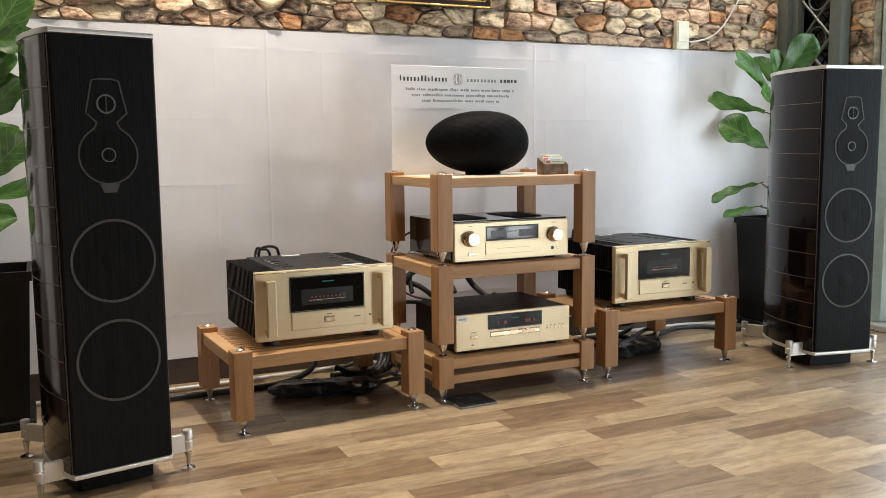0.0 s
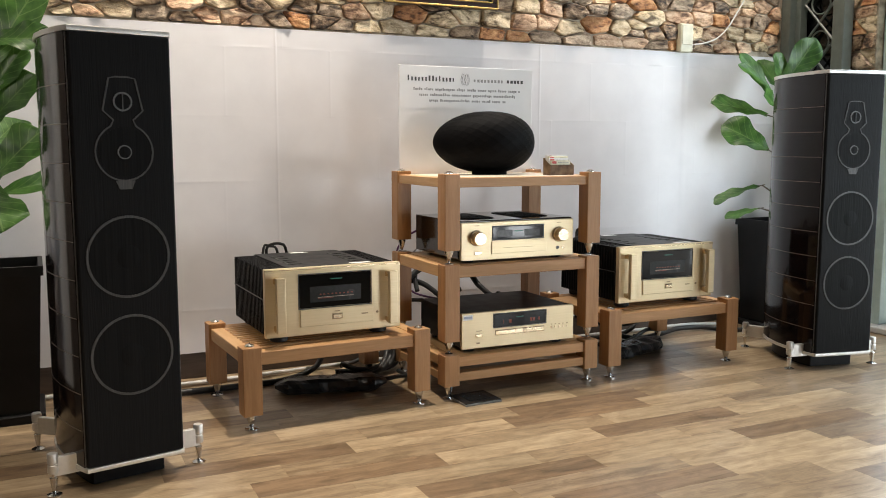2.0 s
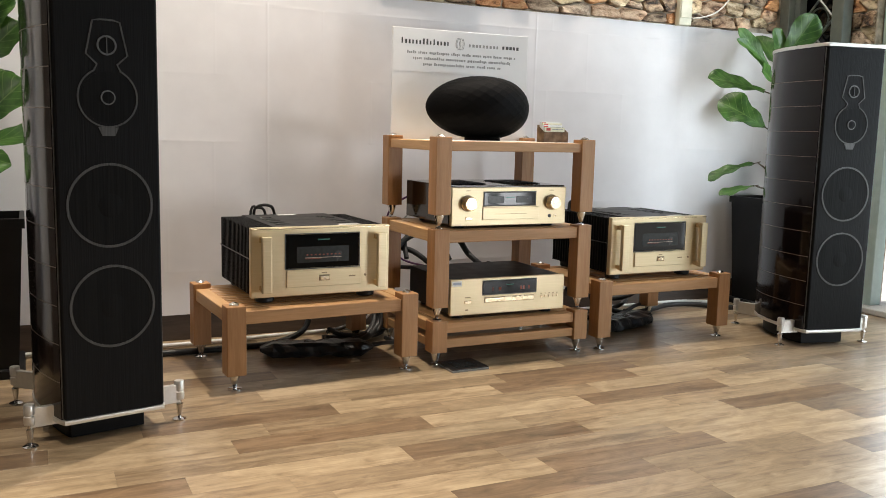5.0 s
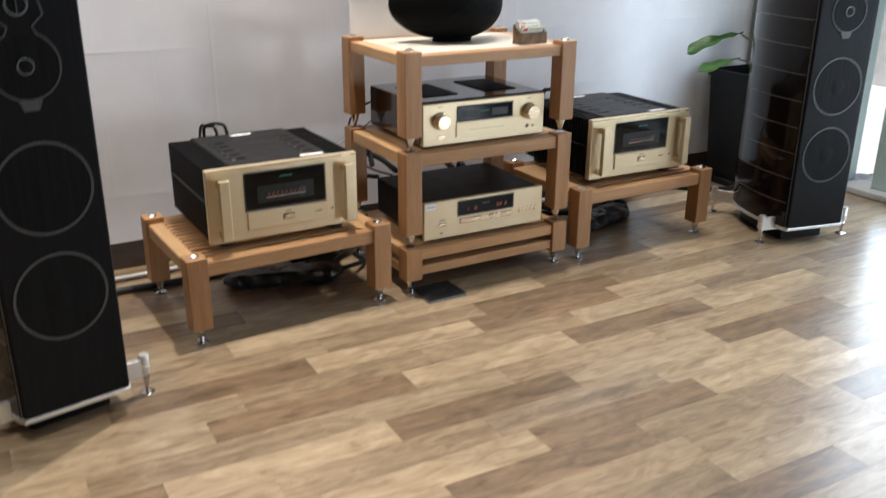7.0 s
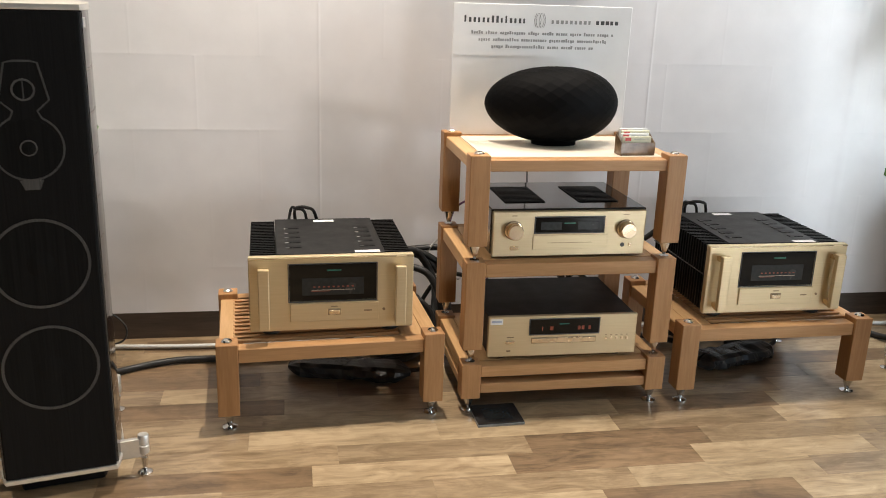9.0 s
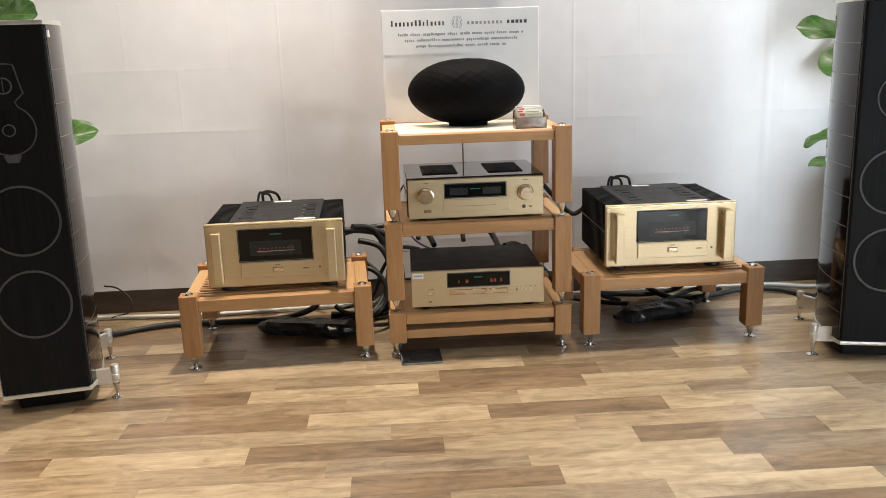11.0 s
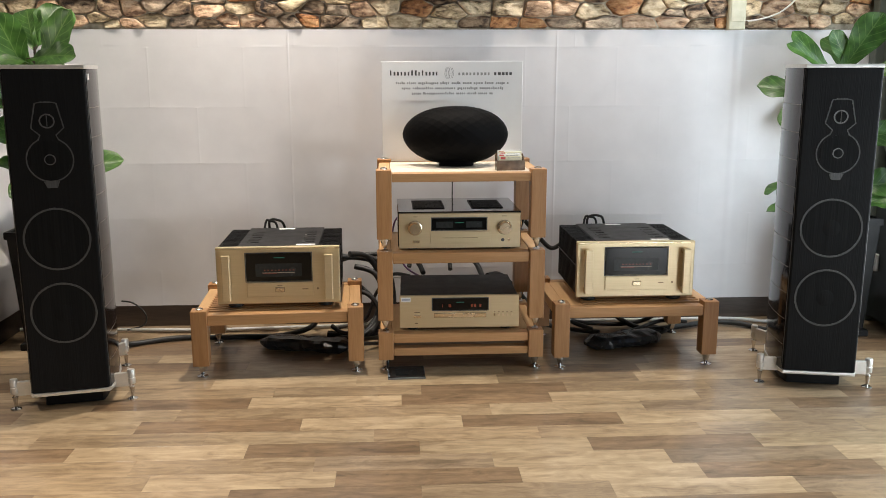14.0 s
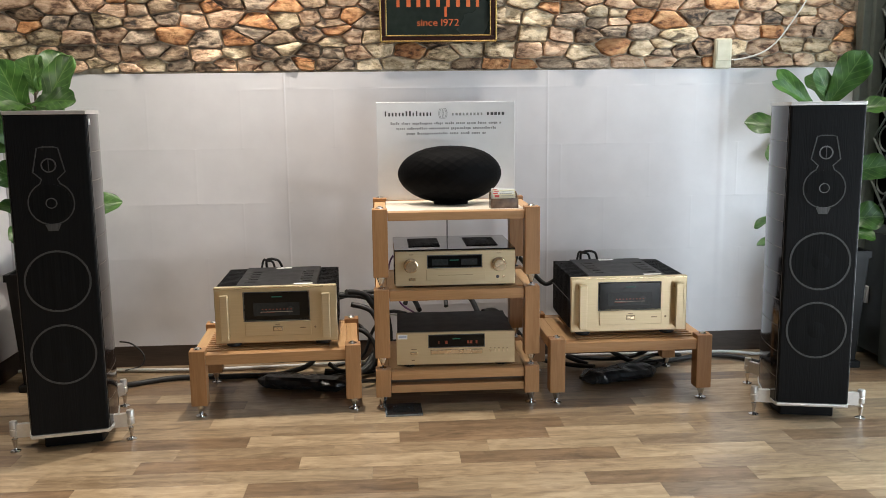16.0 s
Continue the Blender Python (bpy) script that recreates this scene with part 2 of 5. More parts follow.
SOIL = surface("potting_soil", (0.02, 0.013, 0.008), (0.07, 0.045, 0.03), 0.95, scale=90, bump=1.0)
BARK = surface("brown_bark", (0.04, 0.028, 0.018), (0.12, 0.085, 0.06), 0.8, scale=60, stretch=(1, 1, 0.4), bump=0.7)
GATE = surface("grey_green_paint", (0.12, 0.14, 0.125), (0.165, 0.19, 0.17), 0.4, scale=30, bump=0.06)
DOORFRAME = surface("pale_green_aluminium", (0.48, 0.62, 0.60), (0.56, 0.70, 0.68), 0.35, 0.2, scale=40, bump=0.03)
DARKPANEL = surface("dark_green_panel", (0.030, 0.038, 0.036), (0.05, 0.060, 0.057), 0.3, scale=20, bump=0.03)
STEP = surface("pale_terrazzo_sill", (0.52, 0.52, 0.5), (0.66, 0.66, 0.64), 0.3, scale=140, bump=0.05)
CONCRETE = surface("outdoor_concrete", (0.60, 0.59, 0.57), (0.72, 0.71, 0.68), 0.8, scale=12, bump=0.3)
OUTSTONE = surface("outdoor_stone_wall", (0.60, 0.55, 0.48), (0.85, 0.80, 0.72), 0.8, scale=7, bump=1.0)
PICTURE_BOARD = surface("dark_green_board", (0.018, 0.026, 0.022), (0.03, 0.04, 0.034), 0.25, scale=30, bump=0.02)
FRAME_DARK = surface("dark_red_moulding", (0.02, 0.006, 0.005), (0.04, 0.012, 0.01), 0.3, scale=50, bump=0.05)
FRAME_GOLD = surface("gilt_rope", (0.5, 0.33, 0.10), (0.62, 0.43, 0.16), 0.35, 0.8, scale=90, bump=0.2)
BROWN_BOX = surface("mottled_brown_acrylic", (0.05, 0.03, 0.018), (0.28, 0.19, 0.12), 0.15, scale=34, bump=0.0)
CREAM_CARD = surface("cream_card", (0.72, 0.68, 0.5), (0.8, 0.77, 0.6), 0.5, scale=40, bump=0.0)
WEDGE = surface("black_knit_fabric", (0.002, 0.002, 0.0022), (0.005, 0.005, 0.0055), 0.6, scale=500, bump=0.2, spec=0.05)


# tones of the stones printed on the wallpaper
def wallpaper_stone_material(name, dark, mid, light):
    m = bpy.data.materials.new(name)
    t, b = nodes_of(m)
    link, mk = t.links.new, t.nodes.new
    co, info, off = mk("ShaderNodeTexCoord"), mk("ShaderNodeObjectInfo"), mk("ShaderNodeVectorMath")
    off.operation = "MULTIPLY_ADD"
    link(info.outputs["Random"], off.inputs[0])
    off.inputs[1].default_value = (19, 7, 29)
    flat = mk("ShaderNodeMapping")
    flat.inputs["Scale"].default_value, flat.inputs["Rotation"].default_value = (0.8, 1.0, 1.7), (0, 0.22, 0)
    link(co.outputs["Object"], flat.inputs[0])
    link(flat.outputs[0], off.inputs[2])
    wide, fine = mk("ShaderNodeTexNoise"), mk("ShaderNodeTexNoise")
    wide.inputs["Scale"].default_value, wide.inputs["Detail"].default_value, wide.inputs["Distortion"].default_value = 13, 6, 1.1
    fine.inputs["Scale"].default_value, fine.inputs["Detail"].default_value, fine.inputs["Roughness"].default_value = 46, 8, 0.68
    link(off.outputs[0], wide.inputs[0])
    link(off.outputs[0], fine.inputs[0])
    mix = mk("ShaderNodeMix")
    mix.data_type = "FLOAT"
    mix.inputs[0].default_value = 0.4
    link(wide.outputs[0], mix.inputs[2])
    link(fine.outputs[0], mix.inputs[3])
    ramp = mk("ShaderNodeValToRGB")
    e = ramp.color_ramp.elements
    e[0].position, e[1].position = 0.40, 0.585
    e[0].color, e[1].color = (*dark, 1), (*light, 1)
    k = e.new(0.475)
    k.color = (*mid, 1)
    link(mix.outputs[0], ramp.inputs[0])
    hsv, val = mk("ShaderNodeHueSaturation"), mk("ShaderNodeMapRange")
    val.inputs[3].default_value, val.inputs[4].default_value = 0.8, 1.25
    link(info.outputs["Random"], val.inputs[0])
    link(val.outputs[0], hsv.inputs["Value"])
    link(ramp.outputs[0], hsv.inputs["Color"])
    link(hsv.outputs[0], b.inputs["Base Color"])
    b.inputs["Roughness"].default_value = 0.6
    bp = mk("ShaderNodeBump")
    bp.inputs["Strength"].default_value, bp.inputs["Distance"].default_value = 1.0, 0.016
    link(mix.outputs[0], bp.inputs["Height"])
    link(bp.outputs[0], b.inputs["Normal"])
    return m


STONES = [wallpaper_stone_material("stone_" + n, *c) for n, c in (
    ("olive", ((0.12, 0.08, 0.045), (0.48, 0.36, 0.215), (0.80, 0.66, 0.46))),
    ("pink", ((0.16, 0.085, 0.05), (0.54, 0.335, 0.205), (0.80, 0.59, 0.41))),
    ("rust", ((0.12, 0.045, 0.018), (0.50, 0.22, 0.085), (0.74, 0.43, 0.21))),
    ("brown", ((0.024, 0.014, 0.009), (0.20, 0.125, 0.074), (0.54, 0.395, 0.26))),
    ("taupe", ((0.040, 0.028, 0.020), (0.29, 0.21, 0.145), (0.60, 0.47, 0.34))))]


def leaf_material():
    m = bpy.data.materials.new("fig_leaf")
    t, b = nodes_of(m)
    link, mk = t.links.new, t.nodes.new
    co, info = mk("ShaderNodeUVMap"), mk("ShaderNodeObjectInfo")
    geo = mk("ShaderNodeTexCoord")
    n = mk("ShaderNodeTexNoise")
    n.inputs["Scale"].default_value, n.inputs["Detail"].default_value = 26, 5
    link(geo.outputs["Object"], n.inputs[0])
    ramp = mk("ShaderNodeValToRGB")
    e = ramp.color_ramp.elements
    e[0].position, e[1].position = 0.3, 0.75
    e[0].color, e[1].color = (0.024, 0.075, 0.014, 1), (0.085, 0.205, 0.038, 1)
    link(n.outputs[0], ramp.inputs[0])
    # veins: paired side ribs in v, swept forward with distance from the midrib
    sep = mk("ShaderNodeSeparateXYZ")
    link(co.outputs[0], sep.inputs[0])
    au = mk("ShaderNodeMath")
    au.operation = "ABSOLUTE"
    link(sep.outputs[0], au.inputs[0])
    sweep = mk("ShaderNodeMath")
    sweep.operation = "MULTIPLY_ADD"
    link(au.outputs[0], sweep.inputs[0])
    sweep.inputs[1].default_value = -0.32
    link(sep.outputs[1], sweep.inputs[2])
    saw = mk("ShaderNodeMath")
    saw.operation = "PINGPONG"
    saw.inputs[1].default_value = 0.075
    link(sweep.outputs[0], saw.inputs[0])
    rib = mk("ShaderNodeMath")
    rib.operation = "LESS_THAN"
    rib.inputs[1].default_value = 0.007
    link(saw.outputs[0], rib.inputs[0])
    mid = mk("ShaderNodeMath")
    mid.operation = "LESS_THAN"
    mid.inputs[1].default_value = 0.035
    link(au.outputs[0], mid.inputs[0])
    both = mk("ShaderNodeMath")
    both.operation = "MAXIMUM"
    link(rib.outputs[0], both.inputs[0])
    link(mid.outputs[0], both.inputs[1])
    half = mk("ShaderNodeMath")
    half.operation = "MULTIPLY"
    half.inputs[1].default_value = 0.45
    link(both.outputs[0], half.inputs[0])
    mix = mk("ShaderNodeMix")
    mix.data_type = "RGBA"
    link(half.outputs[0], mix.inputs[0])
    link(ramp.outputs[0], mix.inputs[6])
    mix.inputs[7].default_value = (0.20, 0.32, 0.10, 1)
    hsv, val = mk("ShaderNodeHueSaturation"), mk("ShaderNodeMapRange")
    val.inputs[3].default_value, val.inputs[4].default_value = 0.75, 1.25
    link(info.outputs["Random"], val.inputs[0])
    link(val.outputs[0], hsv.inputs["Value"])
    link(mix.outputs[2], hsv.inputs["Color"])
    link(hsv.outputs[0], b.inputs["Base Color"])
    b.inputs["Roughness"].default_value = 0.36
    b.inputs["Transmission Weight"].default_value = 0.0
    b.inputs["Subsurface Weight"].default_value = 0.0
    bp = mk("ShaderNodeBump")
    bp.inputs["Strength"].default_value, bp.inputs["Distance"].default_value = 0.5, 0.003
    link(saw.outputs[0], bp.inputs["Height"])
    link(bp.outputs[0], b.inputs["Normal"])
    glow, blend = mk("ShaderNodeBsdfTranslucent"), mk("ShaderNodeMixShader")
    link(hsv.outputs[0], glow.inputs[0])
    blend.inputs[0].default_value = 0.25
    link(b.outputs[0], blend.inputs[1])
    link(glow.outputs[0], blend.inputs[2])
    link(blend.outputs[0], t.nodes["Material Output"].inputs["Surface"])
    return m


LEAF = leaf_material()


def glass_material():
    m = bpy.data.materials.new("clear_glass")
    t, b = nodes_of(m)
    b.inputs["Base Color"].default_value = (0.9, 0.97, 0.95, 1)
    b.inputs["Roughness"].default_value = 0.02
    b.inputs["Transmission Weight"].default_value = 1.0
    b.inputs["IOR"].default_value = 1.45
    return m


GLASS = glass_material()


# ---- mesh tools ----
def mesh_object(name, bm, material, smooth=None):
    me = bpy.data.meshes.new(name)
    bm.normal_update()
    if smooth is not None:
        for f in bm.faces:
            f.smooth = True
        for e in bm.edges:
            if len(e.link_faces) == 2 and e.calc_face_angle(0) > radians(smooth):
                e.smooth = False
    bm.to_mesh(me)
    bm.free()
    if material:
        me.materials.append(material)
    return new(name, me)


def part(name, bm, material, parent, label="", smooth=None):
    ob = mesh_object(name, bm, material, smooth)
    ob.parent = parent
    return tagged(ob, label)


def thing(name, m, label, category, group="", kind=""):
    ob = new(name)
    ob.matrix_world = m
    ob.empty_display_size = 0.05
    return tagged(ob, label, category, group, kind)


def solid(name, bm, material, label, category, group="", kind="", smooth=None):
    return tagged(mesh_object(name, bm, material, smooth), label, category, group, kind)


def box(x0, x1, y0, y1, z0, z1, bev=0.0015, bm=None, seg=1):
    out = bm or bmesh.new()
    made = bmesh.ops.create_cube(out, size=1)["verts"]
    for v in made:
        v.co = ((x0 + x1) / 2 + v.co.x * (x1 - x0), (y0 + y1) / 2 + v.co.y * (y1 - y0), (z0 + z1) / 2 + v.co.z * (z1 - z0))
    if bev:
        edges = list({e for v in made for e in v.link_edges})
        bmesh.ops.bevel(out, geom=edges, offset=bev, segments=seg, affect="EDGES", profile=0.5)
    return out


def prism(points, z0, z1, bm=None, bev=0.0):
    """A closed outline in x and y, drawn up from z0 to z1."""
    out = bm or bmesh.new()
    low = [out.verts.new((x, y, z0)) for x, y in points]
    top = [out.verts.new((x, y, z1)) for x, y in points]
    n = len(points)
    caps = [out.faces.new(low[::-1]), out.faces.new(top)]
    for i in range(n):
        out.faces.new((low[i], low[(i + 1) % n], top[(i + 1) % n], top[i]))
    if bev:
        bmesh.ops.bevel(out, geom=[e for f in caps for e in f.edges], offset=bev, segments=2, affect="EDGES", profile=0.5)
    return out


def lathe(profile, seg=20, bm=None, at=(0, 0, 0), axis="z"):
    """Profile of (radius, height) turned round an axis; ends are closed."""
    out = bm or bmesh.new()
    rings = []
    for r, h in profile:
        ring = []
        for i in range(seg):
            a = 2 * math.pi * i / seg
            c, s = r * math.cos(a), r * math.sin(a)
            p = (c, s, h) if axis == "z" else ((c, -h, s) if axis == "y" else (h, c, s))
            ring.append(out.verts.new(Vector(p) + Vector(at)))
        rings.append(ring)
    for a, b in zip(rings, rings[1:]):
        for i in range(seg):
            out.faces.new((a[i], a[(i + 1) % seg], b[(i + 1) % seg], b[i]))
    out.faces.new(rings[0][::-1])
    out.faces.new(rings[-1])
    return out


def smooth_line(points, steps=6):
    """Catmull-Rom through the points."""
    p = [Vector(points[0])] + [Vector(q) for q in points] + [Vector(points[-1])]
    line = []
    for i in range(1, len(p) - 2):
        for k in range(steps):
            t = k / steps
            line.append(0.5 * (2 * p[i] + (p[i + 1] - p[i - 1]) * t + (2 * p[i - 1] - 5 * p[i] + 4 * p[i + 1] - p[i + 2]) * t * t
                               + (3 * p[i] - p[i - 1] - 3 * p[i + 1] + p[i + 2]) * t ** 3))
    return line + [p[-1]]


def tube(points, r, seg=8, bm=None, steps=6, closed=False, r_end=None):
    out = bm or bmesh.new()
    line = smooth_line(points, steps) if steps else [Vector(q) for q in points]
    rings, n = [], len(line)
    up = Vector((0.13, 0.21, 0.97))
    for i, q in enumerate(line):
        if closed:
            d = line[(i + 1) % n] - line[i - 1]
        else:
            d = line[min(i + 1, n - 1)] - line[max(i - 1, 0)]
        d.normalize()
        side = d.cross(up)
        side = side.normalized() if side.length > 1e-4 else Vector((1, 0, 0))
        other = side.cross(d)
        rr = r if r_end is None else r + (r_end - r) * i / (n - 1)
        rings.append([out.verts.new(q + rr * (math.cos(2 * math.pi * k / seg) * side + math.sin(2 * math.pi * k / seg) * other)) for k in range(seg)])
    for a, b in zip(rings, rings[1:] + (rings[:1] if closed else [])):
        for i in range(seg):
            out.faces.new((a[i], a[(i + 1) % seg], b[(i + 1) % seg], b[i]))
    if not closed:
        out.faces.new(rings[0][::-1])
        out.faces.new(rings[-1])
    return out


def flat_ring(r0, r1, y0, y1, at, seg=56):
    """A ring that faces -y, between radii r0 and r1."""
    return lathe_open([(r0, -y1), (r0, -y0), (r1, -y0), (r1, -y1)], seg, at)


def lathe_open(profile, seg, at):
    out = bmesh.new()
    rings = []
    for r, h in profile:
        rings.append([out.verts.new((at[0] + r * math.cos(2 * math.pi * i / seg), at[1] - h, at[2] + r * math.sin(2 * math.pi * i / seg))) for i in range(seg)])
    for a, b in zip(rings, rings[1:] + rings[:1]):
        for i in range(seg):
            out.faces.new((a[i], a[(i + 1) % seg], b[(i + 1) % seg], b[i]))
    return out


# ---- the room ----
WALL_Y, RIGHT_X, LEFT_X, PAPER_TOP = 0.675, 2.30, -1.66, 1.32
wall_back = solid("wall_back", box(-1.86, 2.5, WALL_Y, WALL_Y + 0.2, -0.02, 2.8, 0), MORTAR, "back wall with stone-look wallpaper, its stones built in relief", "wall", kind="structure")
solid("ceiling", box(-4.2, 2.5, -6.2, WALL_Y + 0.2, 2.8, 2.95, 0), CEILING, "unseen plain ceiling, grey to hold down bounced light", "ceiling", kind="structure")
solid("wall_left_return", box(-1.86, LEFT_X, 0.15, WALL_Y, -0.02, 2.8, 0), PLASTER, "short pale return wall beside the plant", "wall", kind="structure")
solid("wall_front", box(-4.2, 2.5, -6.2, -6.0, -0.02, 2.8, 0), UMBER, "unseen dark wall closing the far end", "wall", kind="structure")
solid("wall_west", box(-4.2, -4.0, -6.0, 0.35, -0.02, 2.8, 0), UMBER, "unseen dark side wall", "wall", kind="structure")
solid("wall_west_end", box(-4.0, -1.86, 0.15, 0.35, -0.02, 2.8, 0), UMBER, "unseen dark wall beside the shop floor", "wall", kind="structure")
# right wall: steel gate, a stone-look pier, then the doorway to the street
DOOR_Y0, DOOR_Y1, DOOR_TOP = -4.97, 0.20, 2.25
solid("wall_right", box(RIGHT_X, RIGHT_X + 0.2, -6.0, DOOR_Y0, -0.02, 2.8, 0), PLASTER, "plain painted wall beside the street door", "wall", kind="structure")
wall_pier = solid("wall_right_pier", box(RIGHT_X, RIGHT_X + 0.2, DOOR_Y1, WALL_Y, -0.02, 2.8, 0), MORTAR, "pier with stone-look wallpaper behind the steel gate", "wall", kind="structure")
solid("wall_right_lintel", box(RIGHT_X, RIGHT_X + 0.2, DOOR_Y0, DOOR_Y1, DOOR_TOP, 2.8, 0), PLASTER, "plain wall over the street door", "wall", kind="structure")
floor = solid("floor", box(-4.2, 2.5, -6.2, WALL_Y + 0.2, -0.06, -0.004, 0), PLANKS[1], "wood-look strip floor in mixed browns", "floor", kind="structure")
solid("baseboard", box(LEFT_X, RIGHT_X, WALL_Y - 0.012, WALL_Y - 0.001, 0, 0.097, 0.002), SKIRT, "dark brown wooden baseboard along the wall", "baseboard", kind="structure")
solid("baseboard_left", box(LEFT_X, LEFT_X + 0.012, 0.152, WALL_Y - 0.013, 0, 0.097, 0.002), SKIRT, "dark brown wooden baseboard on the return wall", "baseboard", kind="structure")
solid("ground", box(2.5, 40, -30, 30, -0.12, -0.05, 0), CONCRETE, "pale sunlit concrete ground outside", "ground", kind="structure")
solid("outdoor_wall", box(5.2, 5.5, -6, 8, -0.05, 2.6, 0), OUTSTONE, "rough pale stone garden wall outside", "wall", kind="structure")


DUCT = 1.572  # a cable duct runs down the wall behind the sheet


def sheet(u0, u1, z0, z1, place, seams, seed):
    """A hanging sheet with sharp pressed fold lines and slack waves; place maps (u, z, off) to the world."""
    folds = (1.247, 0.99, 0.745, 0.50, 0.26)
    creases = []
    for band in range(6):
        phase = 0.19 * (band % 2) + 0.07 * noise.noise(Vector((band * 3.3, seed, 1)))
        creases += [(band, k * 0.41 + phase + 0.02, 0.3 + 1.4 * abs(noise.noise(Vector((k * 2.1, band * 1.7, seed))))) for k in range(-6, 8)]
    fine = (-0.010, -0.005, -0.0025, 0.0, 0.0025, 0.005, 0.010)

    def stations(a, b, step, marks):
        values = [a + (b - a) * i / int((b - a) / step) for i in range(int((b - a) / step) + 1)]
        values += [m + d for m in marks for d in fine if a < m + d < b]
        return sorted(set(round(v, 4) for v in values))

    us = stations(u0, u1, 0.03, [c for _, c, _ in creases] + list(seams) + [DUCT - 0.016, DUCT, DUCT + 0.016])
    zs = stations(z0, z1, 0.03, folds)
    bm = bmesh.new()
    grid = []
    for z in zs:
        band = sum(z < f for f in folds)
        row = []
        for u in us:
            off = 0.0045 * noise.noise(Vector((u * 1.3, z * 1.7, seed))) + 0.0010 * noise.noise(Vector((u * 5, z * 4, seed + 4)))
            for f in folds:
                strength = max(0.0, 0.25 + 1.6 * noise.noise(Vector((u * 1.6, f * 7, seed + 9))))
                off += 0.0006 * strength * max(0.0, 1 - abs(z - f) / 0.007) + 0.0014 * strength * max(0.0, 1 - abs(z - f) / 0.05)
            for b, c, strength in creases:
                if b == band:
                    off += 0.0003 * strength * max(0.0, 1 - abs(u - c) / 0.006) + 0.0006 * strength * max(0.0, 1 - abs(u - c) / 0.03)
            for c in seams:
                off += 0.0012 * max(0.0, 1 - abs(u - c) / 0.006)
            if z > 1.25:
                off += 0.0016 * noise.noise(Vector((u * 9, z * 12, seed + 2)))
            if place is back_sheet:
                off += 0.0018 * max(0.0, 1 - (abs(u - DUCT) / 0.024) ** 2) ** 2 * min(1.0, 0.35 + 0.65 * (z - 0.3))
            row.append(bm.verts.new(place(u, z, off + 0.014)))
        grid.append(row)
    for a, b in zip(grid, grid[1:]):
        for i in range(len(us) - 1):
            bm.faces.new((a[i], a[i + 1], b[i + 1], b[i]))
    return bm


def back_sheet(u, z, off):
    return (u, WALL_Y - off, z)


def left_sheet(u, z, off):
    return (LEFT_X + off, u, z)


solid("wall_sheet", sheet(LEFT_X + 0.01, RIGHT_X - 0.12, 0.097, PAPER_TOP, back_sheet, (-0.415, 0.76), 3.0), PAPER,
      "white sheet with fold creases covering the lower wall", "wall covering", kind="structure", smooth=25)
solid("wall_sheet_left", sheet(0.152, WALL_Y - 0.02, 0.097, PAPER_TOP, left_sheet, (), 8.0), PAPER,
      "white creased sheet on the return wall", "wall covering", kind="structure", smooth=60)


# ---- racks ----
def spike(parent, x, y, z0, z1, disc=True):
    s = lathe([(0.004, z0 + 0.004), (0.007, z0 + 0.012), (0.0165, z1 - 0.006), (0.0165, z1)], 16, None, (x, y, 0))
    sp = part("spike_foot", s, CHROME, parent, smooth=40)
    if disc:
        part("floor_disc", lathe([(0.0, z0), (0.021, z0), (0.021, z0 + 0.0035), (0.012, z0 + 0.0065), (0.0, z0 + 0.0065)], 20, None, (x, y, 0)), CHROME, sp, smooth=40)
    return sp


def post(parent, x, y, z0, z1, w=0.03):
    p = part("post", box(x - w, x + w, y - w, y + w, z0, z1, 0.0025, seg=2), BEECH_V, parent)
    return p


def cap(parent, x, y, z):
    part("cap_stud", lathe([(0.0155, z), (0.0155, z + 0.002), (0.012, z + 0.006), (0.005, z + 0.009), (0.0, z + 0.0095)], 18, None, (x, y, 0)), CHROME, parent, "chrome cap stud", smooth=40)


def shelf(parent, w, d, z0, z1, board=None):
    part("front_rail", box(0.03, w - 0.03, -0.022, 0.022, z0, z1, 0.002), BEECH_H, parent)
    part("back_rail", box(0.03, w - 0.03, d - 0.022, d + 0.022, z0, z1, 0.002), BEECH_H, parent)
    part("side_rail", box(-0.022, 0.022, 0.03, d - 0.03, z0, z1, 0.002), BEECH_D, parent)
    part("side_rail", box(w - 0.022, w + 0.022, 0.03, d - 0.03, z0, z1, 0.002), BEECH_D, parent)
    if board:
        part("shelf_board", box(0.0235, w - 0.0235, 0.0235, d - 0.0235, z0 + 0.006, z1 + 0.001, 0.001), board, parent)


def amp_stand(m, label, wide_left):
    t = thing("amplifier_stand", m, label, "stand", "amplifier stands")
    w, d = 0.585, 0.427
    for x, y in ((0, 0), (w, 0), (0, d), (w, d)):
        spike(t, x, y, 0.0, 0.048)
        post(t, x, y, 0.048, 0.263)
        cap(t, x, y, 0.263)
    shelf(t, w, d, 0.205, 0.246)
    a, b = (0.09, w - 0.046) if wide_left else (0.046, w - 0.09)
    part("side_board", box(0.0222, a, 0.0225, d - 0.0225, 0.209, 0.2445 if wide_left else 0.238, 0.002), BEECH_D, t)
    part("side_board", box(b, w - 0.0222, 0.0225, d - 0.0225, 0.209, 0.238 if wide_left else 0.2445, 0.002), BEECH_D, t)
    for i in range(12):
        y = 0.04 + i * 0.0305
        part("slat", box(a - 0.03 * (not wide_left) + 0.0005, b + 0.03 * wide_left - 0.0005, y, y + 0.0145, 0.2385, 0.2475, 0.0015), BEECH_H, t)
    return t


amp_stand(pose(-0.697, -0.031, 0, 0, 0, 3.2), "low slatted beech stand under an amplifier near a plant", False)
amp_stand(pose(0.683, 0.0, 0, 0, 0, 0.6), "low beech amplifier stand beside the tall rack", True)

